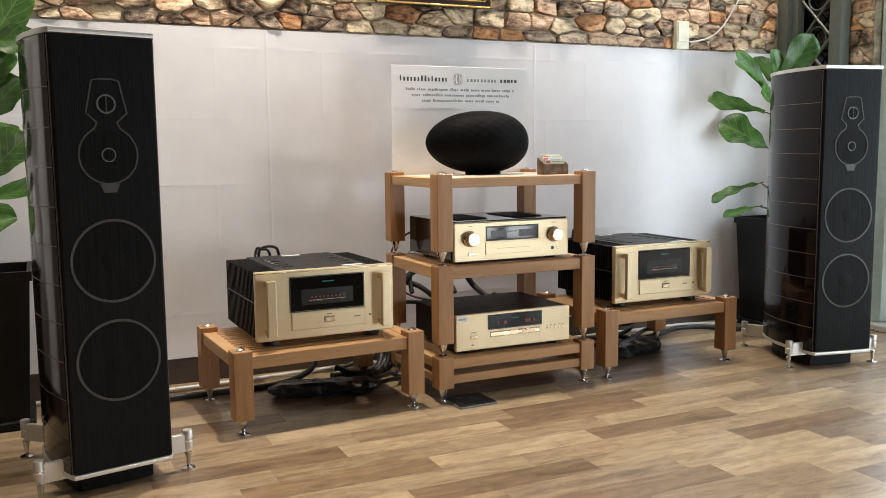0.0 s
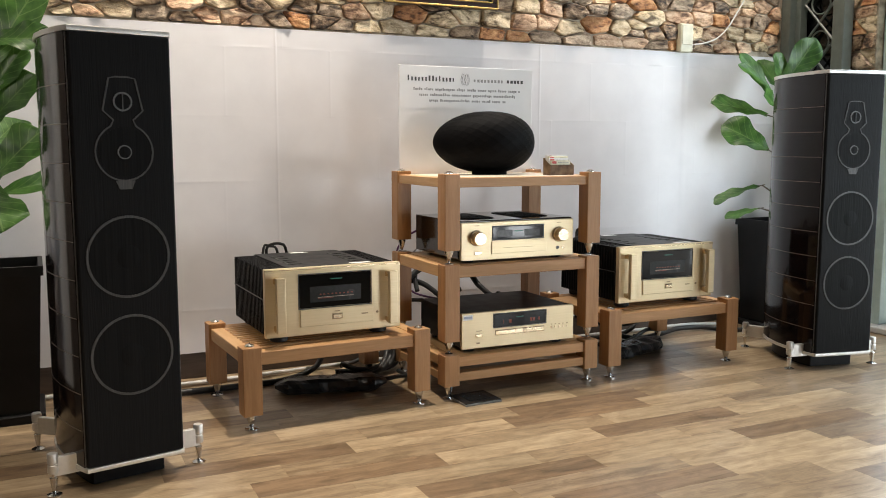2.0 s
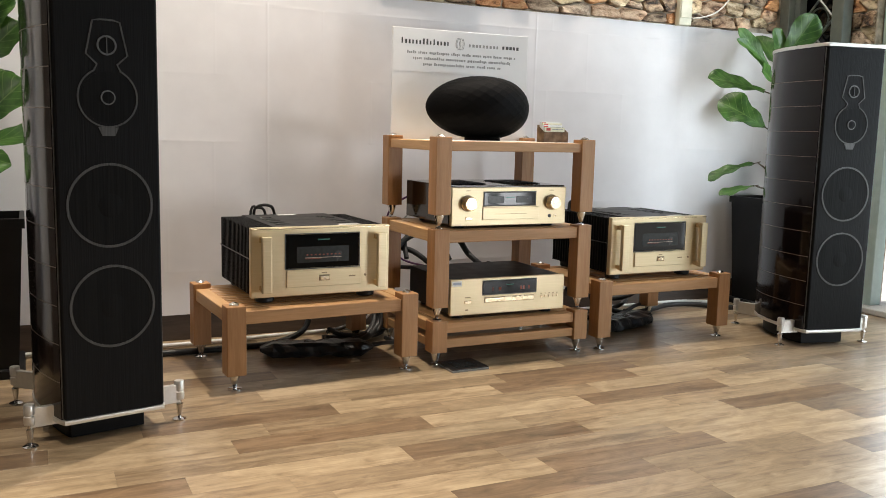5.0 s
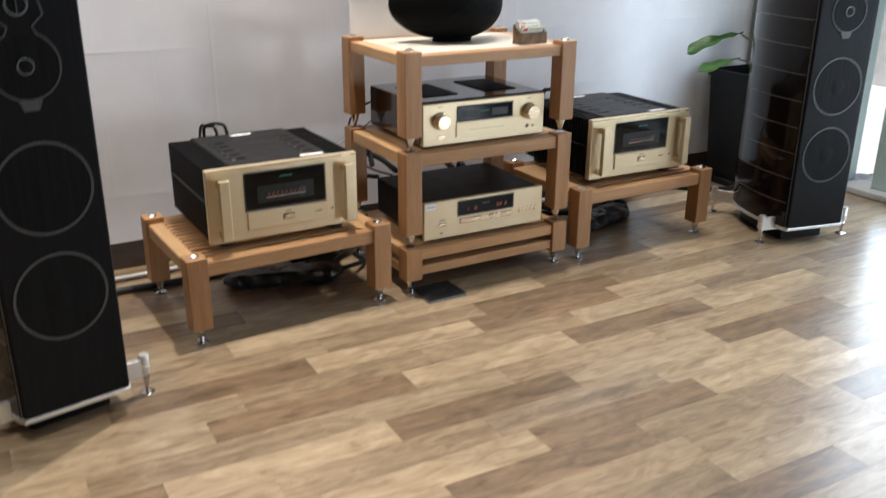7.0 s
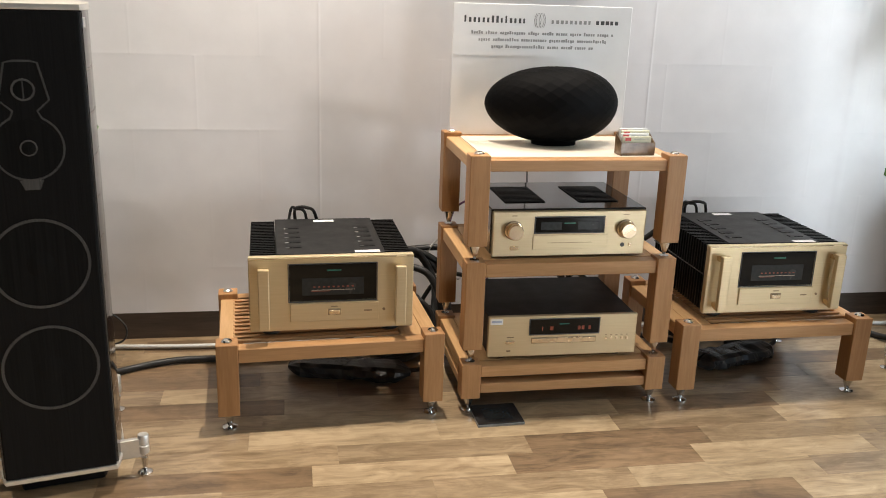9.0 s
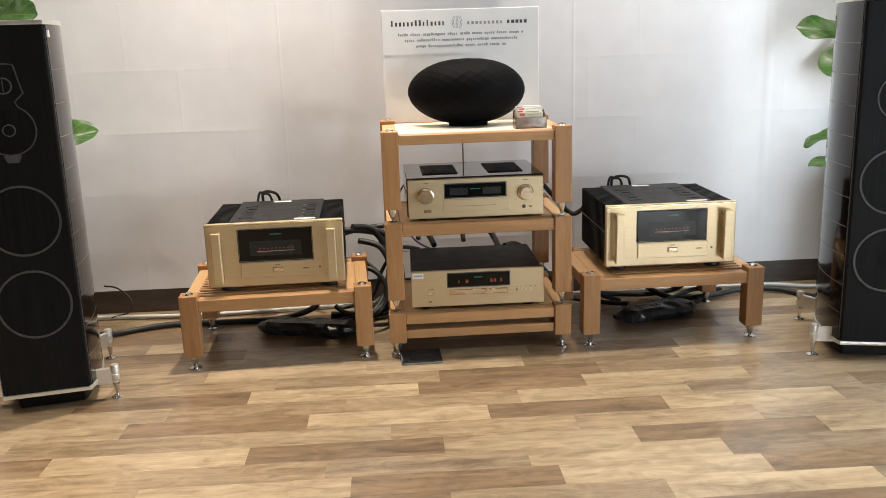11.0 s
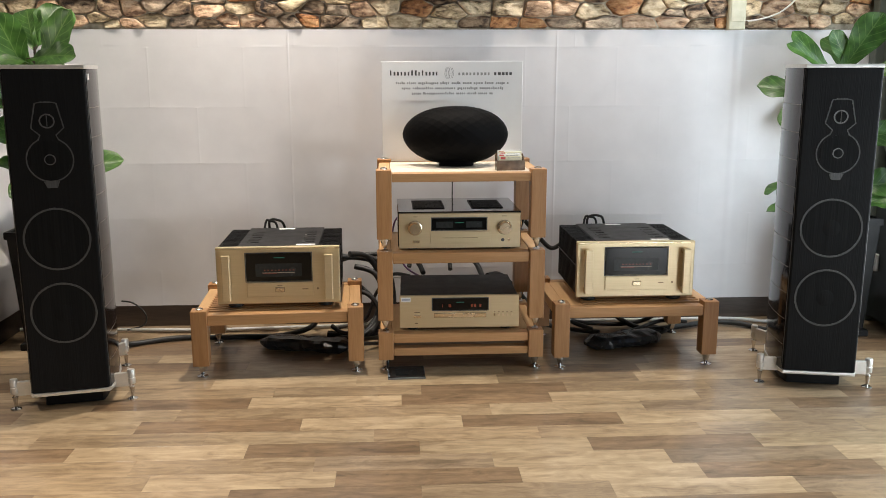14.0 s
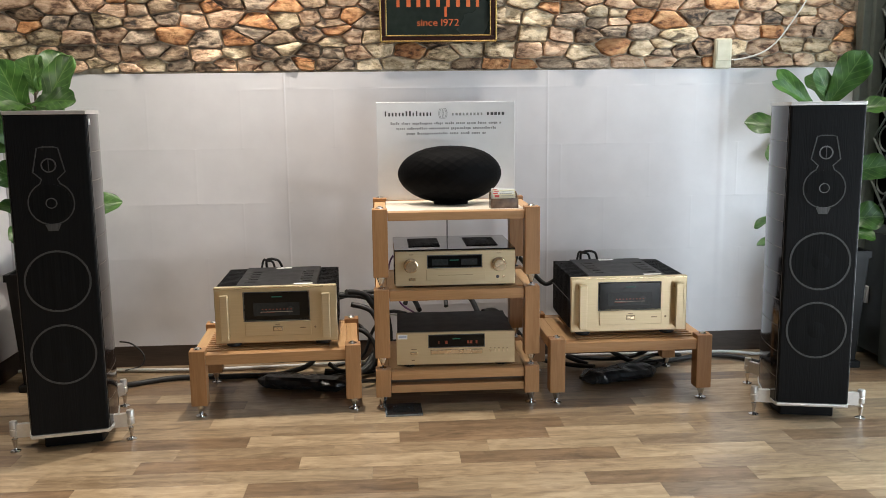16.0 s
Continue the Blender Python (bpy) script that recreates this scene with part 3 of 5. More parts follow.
rack = thing("equipment_rack", pose(0.003, 0.006, 0, 0, 0, 0.6), "three-tier beech hi-fi rack on steel spikes", "rack")
RW, RD = 0.581, 0.410
for x, y in ((0, 0), (RW, 0), (0, RD), (RW, RD)):
    spike(rack, x, y, 0.0, 0.048)
    post(rack, x, y, 0.048, 0.158, 0.029)
    spike(rack, x, y, 0.160, 0.205, False)
    post(rack, x, y, 0.205, 0.474, 0.029)
    spike(rack, x, y, 0.476, 0.522, False)
    post(rack, x, y, 0.522, 0.783, 0.029)
    for z in (0.158, 0.474, 0.783):
        cap(rack, x, y, z) if z > 0.7 else part("spike_cup", lathe([(0.0, z), (0.014, z), (0.014, z + 0.003), (0.0, z + 0.003)], 16, None, (x, y, 0)), CHROME, rack, smooth=40)
shelf(rack, RW, RD, 0.737, 0.770, BEECH_TOP)
shelf(rack, RW, RD, 0.427, 0.467, BEECH_D)
shelf(rack, RW, RD, 0.114, 0.149, BEECH_D)
shelf(rack, RW, RD, 0.062, 0.092)


# ---- electronics ----
def bars(parent, name, material, items, y):
    """Small printed marks on a face that looks towards -y: (x0, x1, z0, z1)."""
    for x0, x1, z0, z1 in items:
        part(name, box(x0, x1, y - 0.0008, y, z0, z1, 0), material, parent)


def amplifier(m, label):
    t = thing("power_amplifier", m, label, "amplifier", "power amplifiers")
    w, h, d = 0.465, 0.221, 0.447
    z0 = 0.022
    part("front_plate", box(0, w, 0, 0.022, z0, z0 + h, 0.003, seg=2), GOLD, t, "champagne-gold aluminium front plate")
    part("body", box(0.079, w - 0.079, 0.022, d - 0.02, z0 + 0.004, z0 + h - 0.004, 0.002), BLACK_METAL, t)
    # thin strip in the lit gold paints the highlight along the top edge
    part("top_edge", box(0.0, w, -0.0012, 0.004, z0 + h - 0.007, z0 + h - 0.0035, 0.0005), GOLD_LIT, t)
    for side in (0, 1):
        x0, x1 = (0.004, 0.047) if side == 0 else (w - 0.047, w - 0.004)
        sink = part("heat_sink", box(x0 + 0.028 if side == 0 else x0, x1 if side == 0 else x1 - 0.028, 0.024, d - 0.03, z0 + 0.006, z0 + h - 0.03, 0.001), FIN, t)
        for i in range(22):
            y = 0.03 + i * 0.0176
            part("fin", box(x0, x1 + (0.03 if side == 0 else 0), y, y + 0.0065, z0 + 0.006, z0 + h - 0.004, 0) if side == 0
                 else box(x0 - 0.03, x1, y, y + 0.0065, z0 + 0.006, z0 + h - 0.004, 0), FIN, sink)
        # thin pale line paints the row of glints along the fins
        part("side_rib", box(x0 - 0.001 if side == 0 else x1 - 0.003, x0 + 0.003 if side == 0 else x1 + 0.001, 0.03, d - 0.03, z0 + 0.119, z0 + 0.122, 0), TWEETER_RIM, sink)
    top = z0 + h - 0.004
    part("top_plate", box(0.079, w - 0.079, 0.03, d - 0.03, top, top + 0.0035, 0.001), BLACK_METAL, t)
    for xs in (0.105, 0.318):
        for i in range(5):
            y = 0.09 + i * 0.052
            v = part("vent_slot", box(xs, xs + 0.046, y, y + 0.020, top + 0.0036, top + 0.0052, 0.0005), FIN, t)
            # small pale sliver stands in for the glint at the slot's end
            part("slot_lip", box(xs, xs + 0.012, y - 0.006, y - 0.0005, top + 0.0036, top + 0.0064, 0.0012), TWEETER_RIM, v)
    part("paper_label", box(0.30, 0.372, 0.028, 0.05, top + 0.0037, top + 0.0044, 0), WHITE_STICKER, t, "small white sticker")
    part("paper_label", box(0.20, 0.265, 0.375, 0.398, top + 0.0037, top + 0.0044, 0), WHITE_STICKER, t, "small white sticker")
    # meter window
    gx0, gx1, gz0, gz1 = 0.111, 0.358, z0 + 0.088, z0 + 0.197
    win = part("meter_window", box(gx0, gx1, -0.0015, 0.004, gz0, gz1, 0.002), GLASS_BLACK, t, "smoked glass meter window")
    for b in ((gx0 - 0.003, gx1 + 0.003, gz1, gz1 + 0.003), (gx0 - 0.003, gx1 + 0.003, gz0 - 0.003, gz0), (gx0 - 0.003, gx0, gz0, gz1), (gx1, gx1 + 0.003, gz0, gz1)):
        part("window_bezel", box(b[0], b[1], -0.0022, 0.001, b[2], b[3], 0.0005), PRINT, win)
    part("meter_face", box(gx0 + 0.036, gx1 - 0.036, -0.0022, -0.0016, gz0 + 0.018, gz1 - 0.04, 0), METER, win)
    bars(win, "scale_mark", LED_RED, [(gx0 + 0.068 + i * 0.0135, gx0 + 0.0735 + i * 0.0135, gz0 + 0.041, gz0 + 0.0445) for i in range(9)], -0.0024)
    bars(win, "scale_line", LED_PALE, [(gx0 + 0.062, gx1 - 0.062, gz0 + 0.0325, gz0 + 0.034)], -0.0024)
    bars(win, "scale_line", LED_RED, [(gx0 + 0.062, gx0 + 0.115, gz0 + 0.0295, gz0 + 0.031)], -0.0024)
    bars(win, "logo_mark", LED_GREEN, [(gx0 + 0.106, gx0 + 0.146, gz1 - 0.0195, gz1 - 0.016)], -0.0017)
    # lower flap with its button
    flap = part("lower_panel", box(0.113, 0.364, -0.006, 0.002, z0 + 0.028, z0 + 0.083, 0.0015), GOLD, t)
    part("power_button", box(0.222, 0.253, -0.012, -0.005, z0 + 0.049, z0 + 0.063, 0.0015), GOLD_LIT, flap)
    part("button_surround", box(0.2195, 0.2555, -0.0072, -0.0055, z0 + 0.0465, z0 + 0.0655, 0.001), PRINT_BROWN, flap)
    bars(flap, "model_print", PRINT_BROWN, [(0.322, 0.344, z0 + 0.055, z0 + 0.059), (0.228, 0.246, z0 + 0.071, z0 + 0.074)], -0.006)
    part("indicator", lathe([(0.0, 0.0), (0.004, 0.0), (0.004, 0.003), (0.0, 0.0035)], 12, None, (0.380, 0.0, z0 + 0.057), "y"), PRINT_BROWN, t, smooth=30)
    for xh in (0.026, 0.409):
        hb = part("handle", box(xh, xh + 0.030, -0.042, -0.024, z0 + 0.020, z0 + 0.196, 0.0025, seg=2), GOLD, t, "square gold grab handle")
        for lo, hi, at in ((0.021, 0.040, -1), (0.176, 0.1955, 1)):
            # a full-width mount whose outer face slopes back to the front plate
            bm = bmesh.new()
            side = [(-0.0235, z0 + lo), (0.0, z0 + lo + (0.006 if at < 0 else 0)), (0.0, z0 + hi - (0.006 if at > 0 else 0)), (-0.0235, z0 + hi)]
            near = [bm.verts.new((xh + 0.0008, y, z)) for y, z in side]
            far = [bm.verts.new((xh + 0.0292, y, z)) for y, z in side]
            bm.faces.new(near[::-1])
            bm.faces.new(far)
            for i in range(4):
                bm.faces.new((near[i], near[(i + 1) % 4], far[(i + 1) % 4], far[i]))
            bmesh.ops.recalc_face_normals(bm, faces=bm.faces)
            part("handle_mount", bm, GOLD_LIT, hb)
    for x in (0.06, w - 0.06):
        for y in (0.06, d - 0.07):
            part("foot", lathe([(0.0, 0.0), (0.026, 0.0), (0.03, 0.004), (0.03, 0.02), (0.024, z0 + 0.006), (0, z0 + 0.006)], 18, None, (x, y, 0)), RUBBER, t, smooth=40)
    # looped mains lead standing up behind
    part("mains_lead", tube([(0.16, d - 0.02, z0 + 0.12), (0.15, d + 0.045, z0 + 0.17), (0.145, d + 0.05, z0 + 0.225), (0.155, d + 0.02, z0 + 0.247), (0.185, d + 0.0, z0 + 0.250),
                            (0.21, d + 0.02, z0 + 0.225), (0.23, d + 0.04, z0 + 0.12), (0.24, d + 0.04, z0 - 0.05)], 0.0055), RUBBER, t, smooth=60)
    part("signal_lead", tube([(0.12, d - 0.02, z0 + 0.14), (0.125, d + 0.03, z0 + 0.2), (0.135, d + 0.04, z0 + 0.24), (0.150, d + 0.03, z0 + 0.240), (0.18, d + 0.03, z0 + 0.22),
                             (0.19, d + 0.03, z0 + 0.08)], 0.005), RUBBER, t, smooth=60)
    return t


amplifier(pose(-0.635, 0.012, 0.2485, 0, 0, 1.6), "gold-fronted power amplifier with black fins and lit meters")
amplifier(pose(0.748, 0.044, 0.2485, 0, 0, 0.0), "gold-fronted power amplifier reflecting the street door")


def preamplifier():
    t = thing("preamplifier", pose(0.0575, 0.021, 0.469, 0, 0, 0.6), "gold-fronted preamplifier with glossy dark case", "amplifier")
    w, h, d, z0 = 0.465, 0.136, 0.375, 0.009
    part("front_plate", box(0, w, 0, 0.018, z0, z0 + h - 0.002, 0.002, seg=2), GOLD, t)
    case = part("case", box(-0.004, w + 0.004, 0.016, d, z0 + 0.004, z0 + h + 0.003, 0.003, seg=2), PIANO, t, "dark glossy lacquered case")
    for x0 in (0.055, 0.285):
        g = part("top_grille", box(x0, x0 + 0.125, 0.09, 0.30, z0 + h + 0.0035, z0 + h + 0.0055, 0.001), FIN, case, "black vent grille")
        for i in range(12):
            part("grille_bar", box(x0 + 0.004, x0 + 0.121, 0.098 + i * 0.0168, 0.104 + i * 0.0168, z0 + h + 0.0056, z0 + h + 0.0072, 0), BLACK_METAL, g)
    win = part("display_window", box(0.126, 0.334, -0.001, 0.003, z0 + 0.071, z0 + 0.116, 0.001), GLASS_BLACK, t, "smoked display window")
    for a in ((0.122, 0.338, z0 + 0.116, z0 + 0.1195), (0.122, 0.338, z0 + 0.0675, z0 + 0.071), (0.1225, 0.126, z0 + 0.071, z0 + 0.116), (0.334, 0.3375, z0 + 0.071, z0 + 0.116)):
        part("window_bezel", box(a[0], a[1], -0.002, 0.001, a[2], a[3], 0.0005), PRINT, win)
    bars(win, "digit_panel", METER, [(0.142, 0.205, z0 + 0.079, z0 + 0.103), (0.255, 0.318, z0 + 0.079, z0 + 0.103)], -0.0011)
    bars(win, "logo_mark", LED_GREEN, [(0.213, 0.247, z0 + 0.097, z0 + 0.100)], -0.0011)
    flap = part("flap", box(0.120, 0.349, -0.004, 0.002, z0 + 0.021, z0 + 0.064, 0.0012), GOLD, t)
    bars(flap, "flap_line", PRINT_BROWN, [(0.165, 0.30, z0 + 0.040, z0 + 0.0412)], -0.004)
    for xk, zk in ((0.061, 0.079), (0.403, 0.079)):
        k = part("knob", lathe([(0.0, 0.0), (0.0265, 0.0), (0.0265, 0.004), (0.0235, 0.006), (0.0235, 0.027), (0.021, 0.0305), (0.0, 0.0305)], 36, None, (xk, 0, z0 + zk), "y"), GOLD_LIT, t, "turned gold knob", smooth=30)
        part("knob_groove", lathe([(0.0, 0.0), (0.0285, 0.0), (0.0285, 0.0015), (0.0, 0.0015)], 36, None, (xk, -0.0002, z0 + zk), "y"), PRINT_BROWN, k, smooth=30)
    part("power_button", box(0.052, 0.078, -0.004, 0.001, z0 + 0.021, z0 + 0.031, 0.001), GOLD_LIT, t)
    part("phone_socket", lathe([(0.0, 0.0), (0.0065, 0.0), (0.0065, 0.002), (0.0, 0.002)], 16, None, (0.397, 0, z0 + 0.03), "y"), PRINT, t, smooth=30)
    part("small_button", box(0.416, 0.425, -0.003, 0.001, z0 + 0.026, z0 + 0.035, 0.001), GOLD_LIT, t)
    bars(t, "tiny_print", PRINT_BROWN, [(0.054, 0.070, z0 + 0.121, z0 + 0.1235), (0.393, 0.411, z0 + 0.121, z0 + 0.1235)], 0)
    for x in (0.05, w - 0.05):
        for y in (0.05, d - 0.06):
            part("foot", lathe([(0.0, 0.0), (0.022, 0.0), (0.024, 0.003), (0.024, z0 + 0.006), (0, z0 + 0.006)], 18, None, (x, y, 0)), RUBBER, t, smooth=40)


preamplifier()


def disc_player():
    t = thing("disc_player", pose(0.0565, 0.012, 0.1505, 0, 0, -0.4), "gold-fronted disc player with lit display", "disc player")
    w, h, d, z0 = 0.463, 0.128, 0.365, 0.015
    part("front_plate", box(0, w, 0, 0.016, z0, z0 + h, 0.002, seg=2), GOLD, t)
    part("case", box(0.003, w - 0.003, 0.016, d, z0 + 0.004, z0 + h - 0.003, 0.002), BLACK_METAL, t, "black steel cover")
    win = part("display_window", box(0.127, 0.342, -0.001, 0.003, z0 + 0.070, z0 + 0.117, 0.001), GLASS_BLACK, t, "smoked display window")
    for a in ((0.124, 0.345, z0 + 0.117, z0 + 0.120), (0.124, 0.345, z0 + 0.067, z0 + 0.070), (0.124, 0.127, z0 + 0.07, z0 + 0.117), (0.342, 0.345, z0 + 0.07, z0 + 0.117)):
        part("window_bezel", box(a[0], a[1], -0.002, 0.001, a[2], a[3], 0.0005), PRINT, win)
    bars(win, "digit", LED_RED, [(0.164, 0.167, z0 + 0.082, z0 + 0.094), (0.189, 0.199, z0 + 0.082, z0 + 0.094), (0.276, 0.284, z0 + 0.082, z0 + 0.094), (0.288, 0.296, z0 + 0.082, z0 + 0.094), (0.309, 0.316, z0 + 0.082, z0 + 0.094)], -0.0011)
    bars(win, "logo_mark", LED_GREEN, [(0.219, 0.249, z0 + 0.1, z0 + 0.103)], -0.0011)
    tray = part("disc_tray", box(0.134, 0.334, -0.004, 0.002, z0 + 0.042, z0 + 0.058, 0.0015), GOLD_LIT, t)
    part("tray_gap", box(0.1325, 0.3355, -0.0012, 0.001, z0 + 0.0405, z0 + 0.0595, 0), PRINT_BROWN, tray)
    part("power_button", box(0.054, 0.081, -0.004, 0.001, z0 + 0.042, z0 + 0.052, 0.001), GOLD_LIT, t)
    for i in range(5):
        part("key", box(0.364 + i * 0.0165, 0.371 + i * 0.0165, -0.003, 0.001, z0 + 0.046, z0 + 0.055, 0.001), GOLD_LIT, t)
        bars(t, "key_print", PRINT_BROWN, [(0.3645 + i * 0.0165, 0.3705 + i * 0.0165, z0 + 0.060, z0 + 0.0625)], 0)
    bars(t, "tiny_print", PRINT_BROWN, [(0.057, 0.078, z0 + 0.061, z0 + 0.064), (0.058, 0.070, z0 + 0.016, z0 + 0.021)], 0)
    st = part("sticker", box(0.005, 0.043, -0.0008, 0, z0 + 0.104, z0 + 0.122, 0), WHITE_STICKER, t, "small white and blue sticker")
    part("sticker_print", box(0.009, 0.039, -0.0014, -0.0009, z0 + 0.110, z0 + 0.117, 0), BLUE_PRINT, st)
    for x in (0.05, w - 0.05):
        for y in (0.05, d - 0.06):
            part("foot", lathe([(0.0, 0.0), (0.022, 0.0), (0.024, 0.003), (0.024, z0 + 0.006), (0, z0 + 0.006)], 18, None, (x, y, 0)), RUBBER, t, smooth=40)


disc_player()


# ---- loudspeakers ----
def half_width(y):
    """Plan of the cabinet's side, from the baffle (y = -0.065) to the back."""
    pts = ((-0.065, 0.121), (-0.05, 0.128), (0.0, 0.136), (0.08, 0.142), (0.16, 0.140), (0.24, 0.126), (0.31, 0.100), (0.36, 0.066), (0.375, 0.04))
    for (y0, w0), (y1, w1) in zip(pts, pts[1:]):
        if y <= y1:
            return w0 + (w1 - w0) * (y - y0) / (y1 - y0)
    return pts[-1][1]


YS = (-0.065, -0.058, -0.05, -0.025, 0.0, 0.04, 0.08, 0.12, 0.16, 0.20, 0.24, 0.275, 0.31, 0.34, 0.36, 0.375)


def plan(grow=0.0, y_from=-1.0):
    right = [(half_width(y) + grow, y if y < 0.37 else y + grow) for y in YS if y >= y_from]
    right[0] = (right[0][0], right[0][1] - grow)
    return right + [(-x, y) for x, y in right[::-1]]


def speaker(m, label):
    t = thing("floor_speaker", m, label, "loudspeaker", "floor-standing loudspeakers")
    zb, zt = 0.072, 1.150
    part("cabinet", prism(plan(0, -0.05), zb, zt), LACQUER, t, "dark lacquered wood cabinet", smooth=25)
    part("grille", prism([(0.124, -0.053), (0.1245, -0.0505), (-0.1245, -0.0505), (-0.124, -0.053), (-0.122, -0.0645), (-0.118, -0.066), (0.118, -0.066), (0.122, -0.0645)], zb + 0.002, zt - 0.002), BLACK_CLOTH, t, "black string grille")
    part("top_plate", prism(plan(0.003), zt, zt + 0.013, bev=0.002), SILVER, t, "satin aluminium top plate", smooth=25)
    part("bottom_plate", prism(plan(0.003), zb - 0.012, zb, bev=0.002), SILVER, t, "satin aluminium bottom plate", smooth=25)
    part("plinth", prism([(x * 0.76, y * 0.74 + 0.05) for x, y in plan(0)], 0.004, zb - 0.012), FIN, t, "black recessed plinth", smooth=25)
    for i in range(10):
        z = zb + 0.094 + i * 0.0955
        for s in (1, -1):
            bm = bmesh.new()
            line = [(s * (half_width(y) + 0.0006), y) for y in YS[2:]]
            lo = [bm.verts.new((x, y, z - 0.0009)) for x, y in line]
            hi = [bm.verts.new((x, y, z + 0.0009)) for x, y in line]
            for k in range(len(line) - 1):
                bm.faces.new((lo[k], lo[k + 1], hi[k + 1], hi[k]) if s > 0 else (lo[k + 1], lo[k], hi[k], hi[k + 1]))
            part("inlay_line", bm, PALELINE, t)
    for s in (1, -1):
        part("edge_trim", box(s * 0.1252 - 0.0012, s * 0.1252 + 0.0012, -0.0560, -0.0515, zb + 0.003, zt - 0.003, 0.0004), TWEETER_RIM, t, "thin metal edge trim")
    f = -0.0664
    for zc in (0.600, 0.348):
        w = part("woofer", lathe([(0.0, 0.0), (0.098, 0.0), (0.098, 0.0006), (0.0, 0.0006)], 48, None, (0, f + 0.0003, zc), "y"), CONE, t, "bass driver behind the strings", smooth=20)
        part("trim_ring", flat_ring(0.0985, 0.1045, f - 0.0014, f + 0.002, (0, 0, zc)), RING, w, "dull silver trim ring")
        part("dust_cap", lathe([(0.0, 0.0005), (0.03, 0.0005), (0.022, 0.0016), (0.0, 0.002)], 24, None, (0.0, f, zc), "y"), CONE, w, smooth=40)
    # keyhole outline round tweeter and midrange
    zt_, zm = 0.986, 0.862
    pts = []
    r = 0.0725
    for k in range(41):
        a = radians(63) - radians(306) * k / 40
        pts.append((r * math.cos(a), zm + r * math.sin(a)))
    pts += [(-0.026, zm + 0.078), (-0.051, zt_ - 0.022), (-0.034, zt_ + 0.057), (-0.016, zt_ + 0.062), (0.016, zt_ + 0.062), (0.034, zt_ + 0.057), (0.051, zt_ - 0.022), (0.026, zm + 0.078)]
    bm = bmesh.new()
    n = len(pts)
    inner = []
    for i, (x, z) in enumerate(pts):
        ax, az = pts[(i + 1) % n][0] - pts[i - 1][0], pts[(i + 1) % n][1] - pts[i - 1][1]
        l = math.hypot(ax, az)
        inner.append((x - 0.0040 * az / l * -1, z + 0.0040 * ax / l * -1))
    rings = [[bm.verts.new((x, y, z)) for x, z in line] for line, y in ((pts, f), (pts, f - 0.0014), (inner, f - 0.0014), (inner, f))]
    for a, b in zip(rings, rings[1:]):
        for i in range(n):
            bm.faces.new((a[i], a[(i + 1) % n], b[(i + 1) % n], b[i]))
    part("driver_surround", bm, RING, t, "keyhole-shaped trim behind the strings")
    tw = part("tweeter", lathe([(0.0, 0.0), (0.019, 0.0), (0.019, 0.001), (0.0, 0.0015)], 28, None, (0, f, zt_), "y"), CONE, t, smooth=40)
    part("tweeter_ring", flat_ring(0.0195, 0.0235, f - 0.0022, f + 0.001, (0, 0, zt_), 36), TWEETER_RIM, tw, "bright tweeter ring")
    part("damper_bar", box(-0.0012, 0.0012, f - 0.003, f - 0.0006, zt_ - 0.02, zt_ + 0.02, 0), RING, tw)
    md = part("midrange", lathe([(0.0, 0.0), (0.062, 0.0), (0.062, 0.0005), (0.0, 0.0006)], 40, None, (0, f, zm), "y"), CONE, t, smooth=20)
    part("phase_plug", lathe([(0.0, 0.0), (0.0175, 0.0), (0.015, 0.003), (0.0, 0.0042)], 24, None, (0, f, zm), "y"), CONE, md, "dark phase plug", smooth=40)
    part("plug_rim", flat_ring(0.0145, 0.0175, f - 0.0032, f, (0, 0, zm), 28), TWEETER_RIM, md)
    bm = bmesh.new()
    tab = [(-0.024, zm - 0.071), (0.024, zm - 0.071), (0.015, zm - 0.092), (-0.015, zm - 0.092)]
    bot = [bm.verts.new((x, f + 0.001, z)) for x, z in tab]
    frt = [bm.verts.new((x, f - 0.0014, z)) for x, z in tab]
    bm.faces.new(frt)
    for i in range(4):
        bm.faces.new((bot[i], bot[(i + 1) % 4], frt[(i + 1) % 4], frt[i]))
    part("name_tab", bm, RING, t, "small grey tab")
    # outrigger feet
    for x, y, s in ((0.19, 0.0, 1), (-0.19, 0.0, -1), (0.14, 0.385, 1), (-0.14, 0.385, -1)):
        xi = s * 0.118 if y < 0.1 else s * 0.085
        yi = y if y < 0.1 else y - 0.075
        arm = bmesh.new()
        a, b = Vector((xi, yi)), Vector((x, y))
        d = (b - a).normalized()
        nrm = Vector((-d.y, d.x)) * 0.008
        prism([tuple(a - nrm), tuple(b - nrm), tuple(b + nrm), tuple(a + nrm)], 0.050, 0.100, arm, 0.002)
        foot = part("outrigger", arm, SILVER, t, "polished outrigger foot")
        part("clamp", lathe([(0.0, 0.058), (0.0125, 0.058), (0.0135, 0.061), (0.0135, 0.079), (0.011, 0.081), (0.011, 0.083), (0.0135, 0.085), (0.0135, 0.107), (0.012, 0.110), (0.0, 0.110)], 20, None, (x, y, 0)), SILVER, foot, smooth=40)
        part("spike_foot", lathe([(0.0, 0.006), (0.004, 0.006), (0.010, 0.046), (0.006, 0.049), (0.006, 0.058), (0.0, 0.058)], 16, None, (x, y, 0)), CHROME, foot, smooth=40)
        part("floor_disc", lathe([(0.0, 0.0), (0.018, 0.0), (0.0185, 0.003), (0.011, 0.0065), (0.0, 0.0065)], 20, None, (x, y, 0)), CHROME, foot, smooth=40)
    return t


